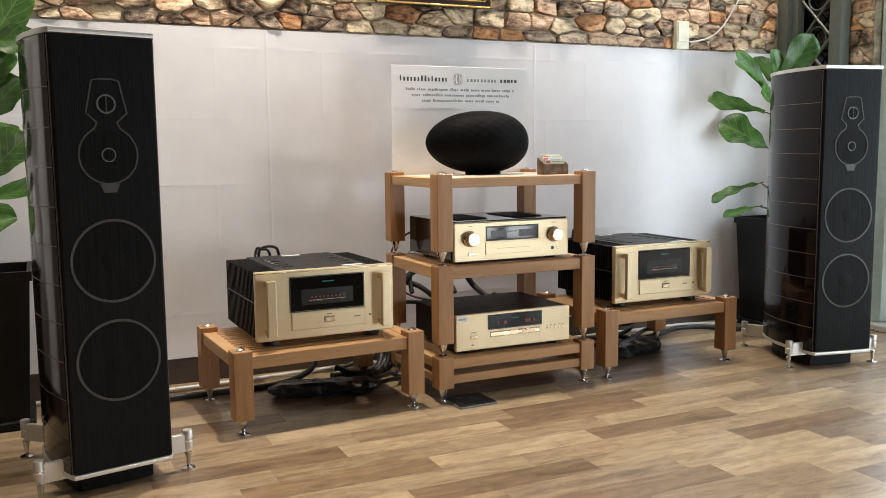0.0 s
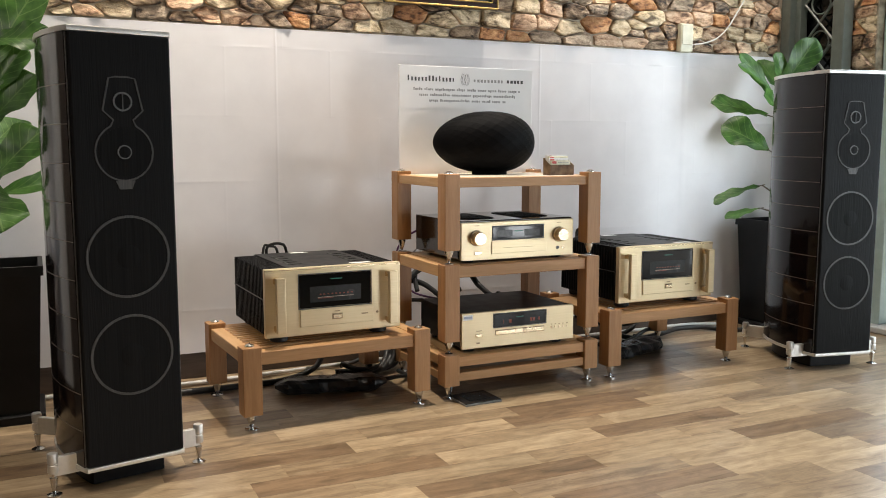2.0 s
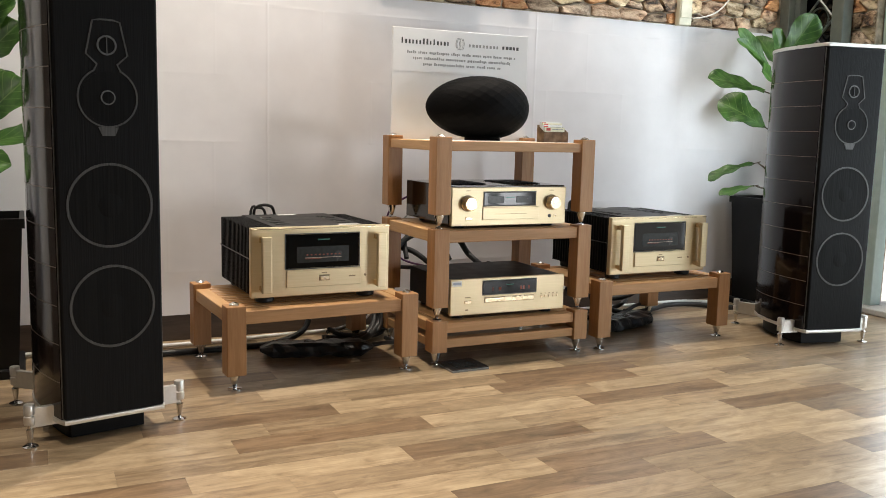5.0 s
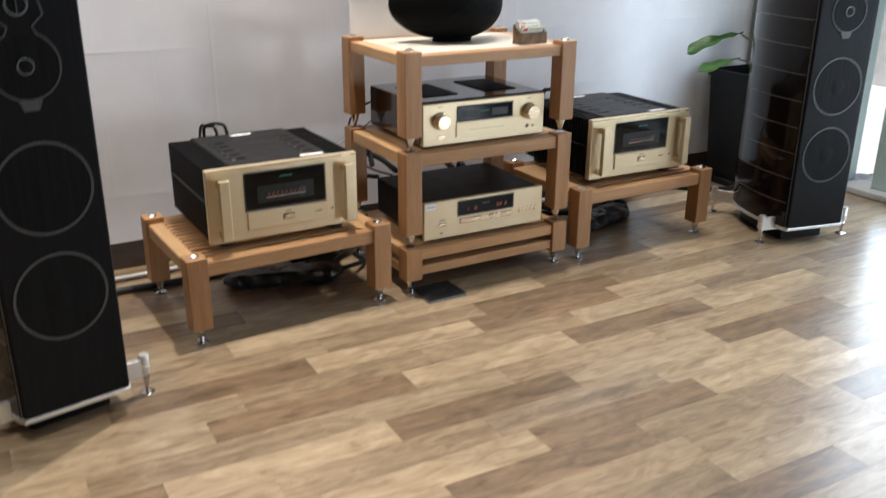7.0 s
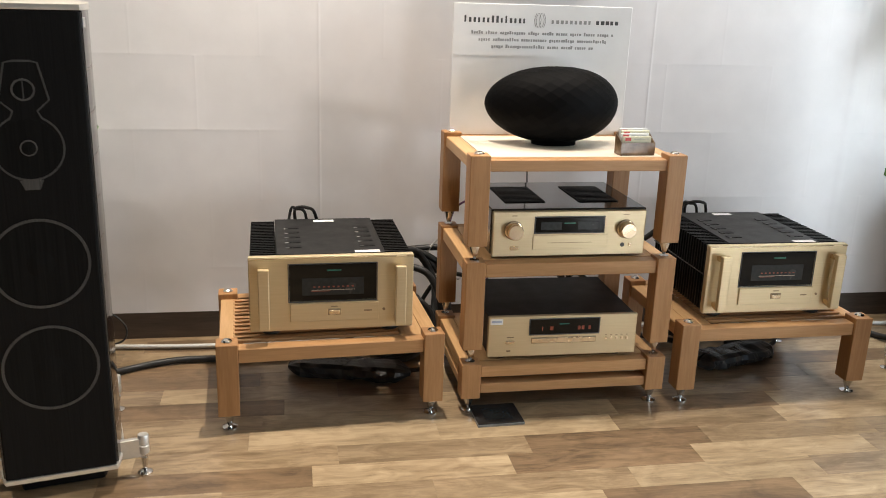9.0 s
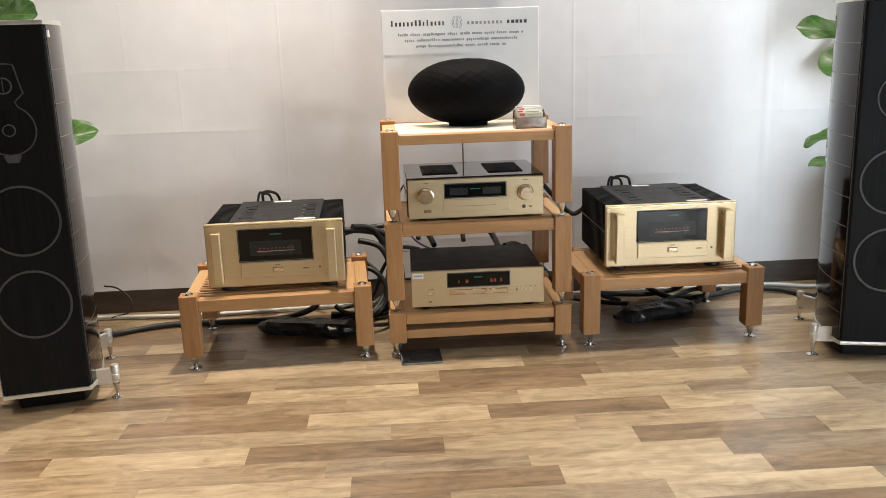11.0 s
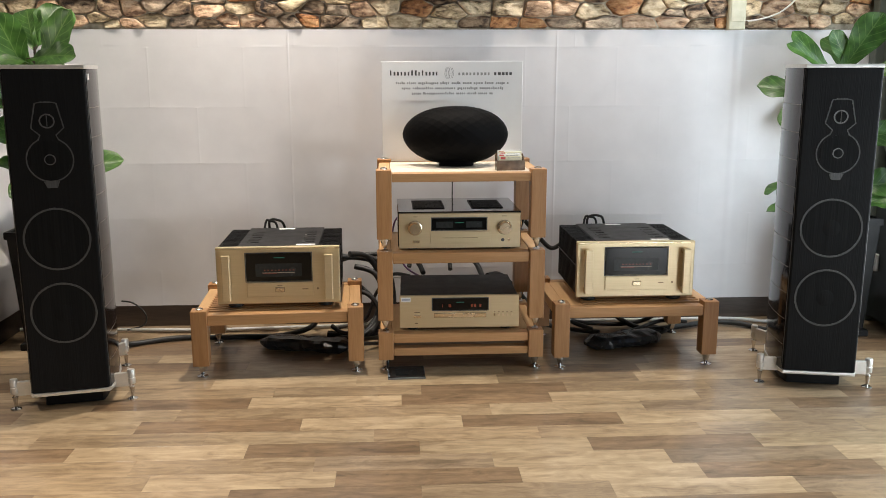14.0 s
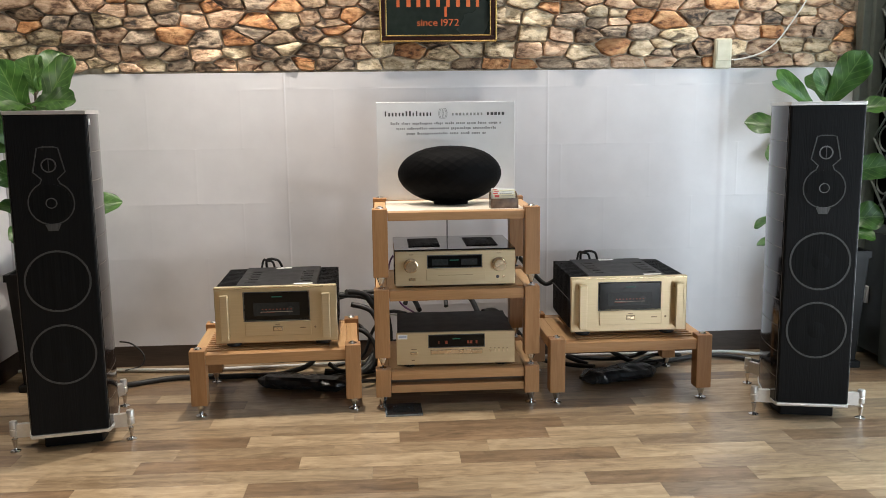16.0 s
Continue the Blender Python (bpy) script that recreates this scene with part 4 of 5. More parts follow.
left = speaker(pose(-1.081, -0.293, 0, 0, 0, 12.4), "tall black floor speaker with dark lacquered sides beside a plant")
part("price_sticker", box(0.124, 0.1335, -0.0460, -0.030, 1.115, 1.135, 0), WHITE_STICKER, left, "tiny white sticker")
speaker(pose(1.583, -0.244, 0, 0, 0, -11.7), "tall black floor speaker with dark lacquered sides by the street door")


# ---- things on the rack and the wall ----
def letter_row(parent, name, material, x0, x1, z, h, letters, y, fill=0.62, seed=1):
    """A line of print that is not lettered: one plain bar a letter; blanks leave gaps."""
    rnd = random.Random(seed)
    step = (x1 - x0) / len(letters)
    for i, c in enumerate(letters):
        if c != " ":
            low = z - (0.2 * h if c == "p" else 0.0)
            part(name, box(x0 + i * step, x0 + i * step + step * fill * rnd.uniform(0.8, 1.2), y - 0.0006, y, low, z + h * (1.0 if c == "X" else 0.7), 0), material, parent)


sign = thing("display_sign", pose(-0.008, 0.420, 0.7725), "white sign board with dark headline and small text", "sign")
SIGN_WHITE = surface("sign_card", (0.76, 0.76, 0.765), (0.81, 0.81, 0.815), 0.4, scale=12, bump=0.02)
part("board", box(0, 0.585, 0, 0.005, 0, 0.410, 0.001), SIGN_WHITE, sign)
part("insert_sheet", box(0.003, 0.582, -0.0012, -0.0002, 0.250, 0.407, 0), SIGN_WHITE, sign, "white printed paper insert")
sy = -0.0013
letter_row(sign, "headline_bar", PRINT, 0.036, 0.240, 0.352, 0.021, "XxxxxxXXxXxxxx", sy, 0.46)
letter_row(sign, "subtitle_bar", PRINT_GREY, 0.318, 0.455, 0.353, 0.011, "XXXXXXXXX", sy, 0.55)
letter_row(sign, "subtitle_bar", PRINT, 0.466, 0.545, 0.353, 0.012, "XXXXX", sy, 0.66)
for s in (-1, 1):
    for k in (0, 1, 2):
        cx = 0.280 + s * 0.0075
        bm = bmesh.new()
        pts = [(cx + s * (0.004 + 0.0065 * math.sin(math.pi * j / 12)) * (1 if k != 1 else -1) - s * 0.005 * (k == 2), sy - 0.0005, 0.340 + 0.044 * j / 12) for j in range(13)]
        tube(pts, 0.0008, 5, bm, 0)
        part("emblem_line", bm, PRINT_GREY, sign)
for z, x0, x1, n, sd in ((0.317, 0.052, 0.527, 62, 3), (0.296, 0.076, 0.506, 56, 4), (0.275, 0.118, 0.462, 45, 5)):
    rnd = random.Random(sd)
    row = "".join(rnd.choice("xxxxXpi") if (i % 6 or rnd.random() > 0.8) else " " for i in range(n))
    letter_row(sign, "text_bar", PRINT_GREY, x0, x1, z, 0.0105, row, sy, 0.74, sd)


def wedge_speaker():
    t = thing("wireless_speaker", pose(0.290, 0.250, 0.771), "black fabric wedge-shaped wireless speaker on the rack", "loudspeaker")
    bm = bmesh.new()
    a, n, m = 0.2135, 26, 22
    rings = []
    for i in range(n + 1):
        u = -math.cos(math.pi * (i / n)) * 0.999
        h = 0.1155 * (1 - abs(u) ** 2.3) ** 0.54
        d = 0.125 * (1 - abs(u) ** 2.0) ** 0.55
        back = 0.085 * (1 - abs(u)) ** 0.7
        ring = []
        for k in range(m):
            an = 2 * math.pi * (k + 0.5 * (i % 2)) / m
            c, s = math.cos(an), math.sin(an)
            y = -d * c if c > 0 else -back * c
            z = h * (abs(s) ** 0.92) * (1 if s > 0 else -1)
            y -= 0.030 * (u * u) * -1.6
            ring.append(bm.verts.new((u * a, y, max(z + 0.1205, 0.012))))
        rings.append(ring)
    for i in range(n):
        p, q = rings[i], rings[i + 1]
        for k in range(m):
            k2 = (k + 1) % m
            if i % 2 == 0:
                bm.faces.new((p[k], q[k], p[k2]))
                bm.faces.new((p[k2], q[k], q[k2]))
            else:
                bm.faces.new((p[k], q[k2], p[k2]))
                bm.faces.new((p[k], q[k], q[k2]))
    bm.faces.new(rings[0])
    bm.faces.new(rings[-1][::-1])
    bmesh.ops.remove_doubles(bm, verts=bm.verts, dist=0.0003)
    bmesh.ops.recalc_face_normals(bm, faces=bm.faces)
    part("body", bm, WEDGE, t, "faceted black fabric shell", smooth=3)
    part("base", prism([(0.070 * math.cos(2 * math.pi * i / 32), 0.05 * math.sin(2 * math.pi * i / 32)) for i in range(32)], 0.0, 0.014), WEDGE, t, "black rubber base")


wedge_speaker()

holder = thing("card_holder", pose(0.432, 0.045, 0.771, 0, 0, 4), "mottled brown card holder full of business cards", "card holder")
part("front_wall", box(0, 0.108, 0, 0.003, 0, 0.038, 0.0005), BROWN_BOX, holder)
part("back_wall", box(0, 0.108, 0.042, 0.045, 0, 0.062, 0.0005), BROWN_BOX, holder)
for x in (0.0, 0.105):
    bm = bmesh.new()
    pts = [(0.003, 0.0), (0.042, 0.0), (0.042, 0.060), (0.003, 0.037)]
    lo = [bm.verts.new((x, y, z)) for y, z in pts]
    hi = [bm.verts.new((x + 0.003, y, z)) for y, z in pts]
    bm.faces.new(lo[::-1])
    bm.faces.new(hi)
    for i in range(4):
        bm.faces.new((lo[i], lo[(i + 1) % 4], hi[(i + 1) % 4], hi[i]))
    part("side_wall", bm, BROWN_BOX, holder)
part("bottom", box(0.003, 0.105, 0.003, 0.042, 0, 0.003, 0), BROWN_BOX, holder)
for k, (y, z, x0, mt) in enumerate(((0.010, 0.054, 0.010, CREAM_CARD), (0.019, 0.062, 0.006, WHITE_STICKER), (0.028, 0.069, 0.012, CREAM_CARD), (0.036, 0.074, 0.008, WHITE_STICKER))):
    c = part("business_card", box(x0, x0 + 0.088, y, y + 0.006, 0.004, z, 0.0004), mt, holder, "stack of business cards")
    part("card_print", box(x0 + 0.006, x0 + 0.024, y - 0.0006, y, z - 0.012, z - 0.003, 0), RED_PRINT, c)
    part("card_print", box(x0 + 0.032, x0 + 0.080, y - 0.0006, y, z - 0.008, z - 0.006, 0), PRINT_GREY, c)


def picture():
    t = thing("wall_picture", pose(0.013, WALL_Y - 0.056, 1.442), "dark board in gilt rope frame hanging on stone-look wall", "picture")
    w, h = 0.512, 0.36
    part("board", box(0.02, w - 0.02, 0.004, 0.012, 0.02, h - 0.02, 0), PICTURE_BOARD, t)
    for x0, x1, z0, z1 in ((0, w, 0, 0.026), (0, w, h - 0.026, h), (0, 0.026, 0.0262, h - 0.0262), (w - 0.026, w, 0.0262, h - 0.0262)):
        part("moulding", box(x0, x1, -0.006, 0.014, z0, z1, 0.004, seg=2), FRAME_DARK, t)
    for o, r in ((0.004, 0.0055), (0.0285, 0.0035)):
        for a, b in (((o, o), (w - o, o)), ((o, h - o), (w - o, h - o)), ((o, o), (o, h - o)), ((w - o, o), (w - o, h - o))):
            bm = bmesh.new()
            n = int(math.hypot(b[0] - a[0], b[1] - a[1]) / 0.0065)
            seg = 6
            last = None
            for i in range(n * 2 + 1):
                f = i / (n * 2)
                rr = r * (1.0 if i % 2 else 0.68)
                x, z = a[0] + (b[0] - a[0]) * f, a[1] + (b[1] - a[1]) * f
                along_x = a[1] == b[1]
                ring = []
                for k in range(seg):
                    c, s = rr * math.cos(2 * math.pi * k / seg), rr * math.sin(2 * math.pi * k / seg)
                    ring.append(bm.verts.new((x, -0.006 + c, z + s) if along_x else (x + s, -0.006 + c, z)))
                if last:
                    for k in range(seg):
                        bm.faces.new((last[k], last[(k + 1) % seg], ring[(k + 1) % seg], ring[k]))
                last = ring
            part("rope_edge", bm, FRAME_GOLD, t, "gilt rope edge", smooth=80)
    letter_row(t, "logo_bar", ORANGE, 0.075, 0.465, 0.150, 0.062, "XxxxXxxxx", 0.0035, 0.36)
    part("logo_stroke", box(0.283, 0.294, 0.0027, 0.0035, 0.108, 0.151, 0), ORANGE, t)
    made, x = [], 0.0
    for c in "since 1972":
        if c == " ":
            x += 0.011
            continue
        font = bpy.data.curves.new("letter", "FONT")
        font.body, font.size, font.extrude = c, 0.042, 0.0003
        tmp = bpy.data.objects.new("letter", font)
        scene.collection.objects.link(tmp)
        bpy.context.view_layer.update()
        me = bpy.data.meshes.new_from_object(tmp.evaluated_get(bpy.context.evaluated_depsgraph_get()))
        bpy.data.objects.remove(tmp)
        me.materials.clear()
        me.materials.append(ORANGE)
        xs = [v.co.x for v in me.vertices]
        made.append((me, x - min(xs)))
        x += max(xs) - min(xs) + 0.004
    for me, at in made:
        ob = new("letter", me)
        ob.parent = t
        ob.matrix_basis = pose(0.163 + at * 0.188 / x, 0.0032, 0.070, 90) @ Matrix.Diagonal((0.188 / x, 1, 1, 1))
        tagged(ob, "orange letter of the words since 1972")


picture()

OLD_PLASTIC = surface("yellowed_plastic", (0.58, 0.54, 0.38), (0.74, 0.70, 0.54), 0.3, scale=30, bump=0.05)
outlet = thing("junction_box", pose(1.512, WALL_Y - 0.044, 1.318), "translucent beige junction box screwed to stone-look wall", "socket")
part("box", box(0.0, 0.076, 0, 0.043, 0, 0.132, 0.006, seg=3), OLD_PLASTIC, outlet)
part("cover", box(0.007, 0.069, -0.004, 0.0, 0.034, 0.126, 0.002), OLD_PLASTIC, outlet)
part("cable_gland", lathe([(0.0, 0.0), (0.009, 0.0), (0.009, 0.012), (0.0, 0.014)], 14, None, (0.078, 0.014, 0.03), "x"), BROWN_BOX, outlet, smooth=40)
solid("wall_cable", tube([(1.592, 0.645, 1.355), (1.66, 0.642, 1.365), (1.735, 0.64, 1.39), (1.80, 0.64, 1.44), (1.86, 0.64, 1.52), (1.925, 0.64, 1.62), (2.0, 0.64, 1.78), (2.03, 0.64, 1.95)], 0.0036),
      WHITE_CABLE, "loose white cable from a junction box up the stone-look wall", "cable", smooth=60)

CLEAR_EDGE = surface("grey_case_edge", (0.13, 0.13, 0.13), (0.26, 0.26, 0.255), 0.2, scale=40, bump=0.02)
CASE_LID = surface("scuffed_clear_lid", (0.012, 0.012, 0.013), (0.035, 0.035, 0.036), 0.12, scale=30, bump=0.25)
case = thing("disc_case", pose(0.010, -0.112, 0.0, 0, 0, 2), "black plastic disc case lying on the floor", "disc case")
part("tray", box(0, 0.142, 0, 0.124, 0.0, 0.0075, 0.001), CLEAR_EDGE, case, "grey translucent case edge")
part("lid", box(0.001, 0.141, 0.001, 0.123, 0.0077, 0.0102, 0.0008), CASE_LID, case, "glossy clear lid over dark cover")
part("cover_print", box(0.030, 0.112, 0.028, 0.096, 0.0103, 0.0107, 0), METER, case)


# ---- cables and power strips ----
def cable(name, pts, r, mat, label):
    return solid(name, tube(pts, r), mat, label, "cable", smooth=60)


cable("floor_conduit", [(-1.64, 0.60, 0.012), (-1.2, 0.575, 0.012), (-0.84, 0.55, 0.012), (-0.55, 0.56, 0.012), (-0.1, 0.59, 0.012), (0.4, 0.60, 0.012), (0.9, 0.605, 0.012), (1.3, 0.60, 0.013), (1.58, 0.595, 0.014), (1.75, 0.54, 0.013), (1.88, 0.56, 0.012), (2.2, 0.6, 0.012)],
      0.0075, CABLE_GREY, "grey ribbed conduit lying along the baseboard")
cable("speaker_cable", [(-1.17, 0.09, 0.10), (-1.16, 0.20, 0.06), (-1.08, 0.35, 0.014), (-0.90, 0.43, 0.013), (-0.66, 0.43, 0.013), (-0.42, 0.46, 0.014), (-0.3, 0.50, 0.08), (-0.32, 0.535, 0.3)],
      0.0115, RUBBER, "thick black speaker cable along the floor")
cable("speaker_cable", [(1.68, 0.135, 0.10), (1.71, 0.26, 0.05), (1.68, 0.40, 0.014), (1.60, 0.50, 0.016), (1.46, 0.525, 0.018), (1.30, 0.47, 0.016), (1.12, 0.45, 0.02), (1.0, 0.53, 0.1), (0.98, 0.575, 0.32)],
      0.0115, RUBBER, "thick black speaker cable behind the amplifier stand")
for k, pts in enumerate((
        [(-0.28, 0.54, 0.30), (-0.15, 0.585, 0.33), (0.0, 0.59, 0.34), (0.12, 0.53, 0.33), (0.16, 0.42, 0.29)],
        [(-0.25, 0.53, 0.22), (-0.12, 0.56, 0.20), (-0.03, 0.50, 0.10), (-0.06, 0.42, 0.03), (-0.2, 0.38, 0.015), (-0.3, 0.33, 0.02)],
        [(-0.22, 0.55, 0.34), (-0.06, 0.58, 0.31), (0.02, 0.56, 0.20), (0.0, 0.50, 0.06), (-0.12, 0.43, 0.018), (-0.26, 0.42, 0.02)],
        [(0.10, 0.45, 0.27), (0.02, 0.56, 0.25), (-0.05, 0.58, 0.16), (-0.10, 0.55, 0.05), (-0.22, 0.52, 0.02)],
        [(0.44, 0.45, 0.27), (0.52, 0.56, 0.24), (0.63, 0.58, 0.12), (0.70, 0.52, 0.03), (0.82, 0.44, 0.02), (0.92, 0.36, 0.03)],
        [(0.47, 0.43, 0.58), (0.56, 0.55, 0.55), (0.66, 0.58, 0.44), (0.74, 0.58, 0.36), (0.80, 0.56, 0.40)],
        [(1.20, 0.52, 0.3), (1.26, 0.58, 0.2), (1.22, 0.54, 0.06), (1.08, 0.50, 0.025), (0.9, 0.50, 0.03), (0.82, 0.46, 0.05), (0.90, 0.40, 0.03)],
        [(1.36, 0.53, 0.02), (1.22, 0.45, 0.05), (1.10, 0.40, 0.03), (1.02, 0.36, 0.03)])):
    cable("power_cable", pts, (0.011, 0.009, 0.012, 0.008, 0.010, 0.010, 0.010, 0.009)[k], RUBBER, "black power cable looping behind the equipment")
for pts, thick in (
        ([(-0.16, 0.50, 0.36), (-0.08, 0.56, 0.33), (-0.02, 0.55, 0.22), (-0.04, 0.47, 0.10), (-0.10, 0.40, 0.03), (-0.22, 0.36, 0.016)], 0.013),
        ([(-0.14, 0.52, 0.30), (-0.05, 0.50, 0.27), (-0.01, 0.46, 0.16), (-0.05, 0.42, 0.06), (-0.14, 0.36, 0.02), (-0.30, 0.34, 0.016)], 0.012),
        ([(-0.10, 0.57, 0.34), (0.0, 0.58, 0.28), (0.03, 0.54, 0.14), (0.0, 0.47, 0.04), (-0.08, 0.44, 0.014), (-0.26, 0.46, 0.014)], 0.012),
        ([(-0.20, 0.49, 0.20), (-0.09, 0.47, 0.19), (-0.035, 0.44, 0.12), (-0.06, 0.40, 0.04), (-0.18, 0.40, 0.03), (-0.24, 0.45, 0.05)], 0.010),
        ([(0.06, 0.52, 0.34), (0.14, 0.54, 0.385), (0.24, 0.53, 0.40), (0.34, 0.54, 0.37), (0.40, 0.55, 0.30), (0.42, 0.46, 0.26)], 0.012),
        ([(0.10, 0.50, 0.30), (0.12, 0.56, 0.37), (0.20, 0.57, 0.41), (0.27, 0.56, 0.36), (0.28, 0.48, 0.29)], 0.010),
        ([(1.02, 0.50, 0.10), (1.12, 0.52, 0.07), (1.22, 0.50, 0.09), (1.27, 0.54, 0.13), (1.18, 0.57, 0.12), (1.05, 0.56, 0.10), (0.88, 0.52, 0.13)], 0.012)):
    cable("power_cable", pts, thick, RUBBER, "thick black power cable in the tangle behind the rack")
cable("signal_cable", [(0.09, 0.43, 0.56), (0.04, 0.52, 0.50), (0.03, 0.55, 0.40), (0.08, 0.52, 0.30), (0.14, 0.41, 0.28)], 0.004, PURPLE, "thin violet signal cable behind the rack")
cable("signal_cable", [(0.14, 0.43, 0.54), (0.06, 0.54, 0.42), (-0.02, 0.58, 0.36), (-0.05, 0.59, 0.26), (0.06, 0.50, 0.25)], 0.0032, CABLE_GREY, "thin grey signal cable behind the rack")
cable("signal_cable", [(0.292, 0.50, 0.772), (0.293, 0.545, 0.74), (0.292, 0.54, 0.64), (0.29, 0.50, 0.56), (0.30, 0.43, 0.54)], 0.0026, RUBBER, "thin black cable hanging behind the preamplifier")
cable("signal_cable", [(-0.06, 0.57, 0.30), (-0.02, 0.55, 0.22), (-0.03, 0.53, 0.10), (-0.09, 0.54, 0.03)], 0.0045, WHITE_CABLE, "thin white cable among the black ones")
cable("thin_lead", [(-1.20, 0.645, 0.125), (-1.14, 0.62, 0.12), (-1.085, 0.60, 0.075), (-1.09, 0.58, 0.03), (-1.16, 0.565, 0.012)], 0.0035, RUBBER, "thin black lead curling off the baseboard")


def power_strip(m, length, label, seed):
    t = thing("power_strip", m, label, "power strip", "power strips")
    bm = bmesh.new()
    n, k = 26, 12
    rings = []
    for i in range(n + 1):
        f = i / n
        x = length * f
        s = min(1.0, 6 * f + 0.3, 6 * (1 - f) + 0.3)
        ring = []
        for j in range(k):
            a = 2 * math.pi * j / k
            c, q = math.cos(a), math.sin(a)
            r = 1 + 0.28 * noise.noise(Vector((f * 9, c * 1.4 + seed, q * 1.4)))
            ring.append(bm.verts.new((x, 0.055 * s * r * math.copysign(abs(c) ** 0.7, c), max(0.0, 0.026 + 0.027 * s * r * math.copysign(abs(q) ** 0.7, q)))))
        rings.append(ring)
    for a, b in zip(rings, rings[1:]):
        for j in range(k):
            bm.faces.new((a[j], a[(j + 1) % k], b[(j + 1) % k], b[j]))
    bm.faces.new(rings[0][::-1])
    bm.faces.new(rings[-1])
    bmesh.ops.recalc_face_normals(bm, faces=bm.faces)
    part("wrapped_body", bm, WRAP, t, "crumpled black plastic wrapping")
    part("tail_lead", tube([(length - 0.01, 0, 0.03), (length + 0.05, 0.03, 0.03), (length + 0.09, 0.10, 0.014), (length + 0.07, 0.18, 0.012)], 0.008), RUBBER, t, smooth=60)


power_strip(pose(-0.53, 0.33, 0, 0, 0, -14), 0.40, "black power strip wrapped in plastic under the stand", 2.0)
power_strip(pose(0.83, 0.215, 0, 0, 0, 17), 0.36, "bulky black power strip wrapped in crumpled plastic", 5.0)


# ---- potted figs ----
def pot(t, top, bottom, h):
    def square(r, z, bm):
        return [bm.verts.new((x * r, y * r, z)) for x, y in ((-1, -1), (1, -1), (1, 1), (-1, 1))]
    bm = bmesh.new()
    loops = [square(bottom, 0.03, bm), square(top - 0.008, h - 0.03, bm), square(top, h - 0.03, bm), square(top, h, bm), square(top - 0.014, h, bm), square(top - 0.02, h - 0.05, bm)]
    bm.faces.new(loops[0][::-1])
    for a, b in zip(loops, loops[1:]):
        for i in range(4):
            bm.faces.new((a[i], a[(i + 1) % 4], b[(i + 1) % 4], b[i]))
    bm.faces.new(loops[-1])
    bmesh.ops.bevel(bm, geom=[e for e in bm.edges if e.calc_face_angle(0) > 0.5], offset=0.003, segments=2, affect="EDGES", profile=0.5)
    part("pot", bm, POT, t, "square tapered black planter")
    part("saucer", box(-bottom - 0.018, bottom + 0.018, -bottom - 0.018, bottom + 0.018, 0, 0.03, 0.004), POT, t, "black saucer")
    bm = bmesh.new()
    bmesh.ops.create_grid(bm, x_segments=14, y_segments=14, size=top - 0.021)
    for v in bm.verts:
        v.co.z = h - 0.048 + 0.010 * noise.noise(v.co * 30)
    part("soil", bm, SOIL, t, "dark potting soil")


def leaf(t, base, tip, width, hint, seed=0, bend=0.14, fold=0.2):
    """A fiddle-shaped leaf from its stalk to its tip, cupped along the midrib and waved at the rim."""
    b, e = Vector(base), Vector(tip)
    ax = e - b
    length = ax.length
    ax.normalize()
    nrm = (Vector(hint) - ax * ax.dot(Vector(hint))).normalized()
    side = ax.cross(nrm)
    bm = bmesh.new()
    uv = bm.loops.layers.uv.new("UVMap")
    nu, nv = 8, 14
    grid, coords = [], {}
    stalk = 0.06
    for j in range(nv + 1):
        v = math.sin(math.pi / 2 * j / nv)
        w = max(0.05, (v + 0.01) ** 0.6 * max(0.0, 1 - v ** 7) ** 0.5 * (1.08 - 0.20 * math.sin(math.pi * min(1, v * 1.7))))
        row = []
        for i in range(nu + 1):
            u = 2 * i / nu - 1
            wave = 0.055 * width * math.sin(v * 15 + seed * 2.3 + 1.5 * u) * u * u
            lift = fold * width * 0.5 * abs(u) * w + wave - bend * length * (v - 0.15) ** 2
            p = b + ax * (length * (stalk + (1 - stalk) * v) - 0.02 * length * u * u) + side * (u * width * 0.5 * w) + nrm * lift
            vert = bm.verts.new(p)
            coords[vert] = (u, v)
            row.append(vert)
        grid.append(row)
    for a, c in zip(grid, grid[1:]):
        for i in range(nu):
            f = bm.faces.new((a[i], a[i + 1], c[i + 1], c[i]))
            for loop in f.loops:
                loop[uv].uv = coords[loop.vert]
    lf = part("leaf", bm, LEAF, t, smooth=80)
    part("stalk", tube([tuple(b - ax * 0.015), tuple(b + ax * length * 0.03), tuple(b + ax * length * 0.09)], 0.0028, 6), BARK, lf, smooth=60)
    return lf


def fig_tree(m, label, stem, twigs, leaves, top, bottom, h):
    t = thing("potted_fig", m, label, "plant", "potted fig trees")
    pot(t, top, bottom, h)
    o = m.translation
    part("stem", tube([tuple(Vector(p) - o) for p in stem], 0.0105, 9, r_end=0.005), BARK, t, "knotty brown stem", smooth=60)
    for tw in twigs:
        part("twig", tube([tuple(Vector(p) - o) for p in tw], 0.005, 7, r_end=0.003), BARK, t, smooth=60)
    for i, (b, e, w, hint) in enumerate(leaves):
        leaf(t, tuple(Vector(b) - o), tuple(Vector(e) - o), w, hint, i, 0.12 + 0.03 * (i % 3), 0.18 + 0.07 * (i % 3))


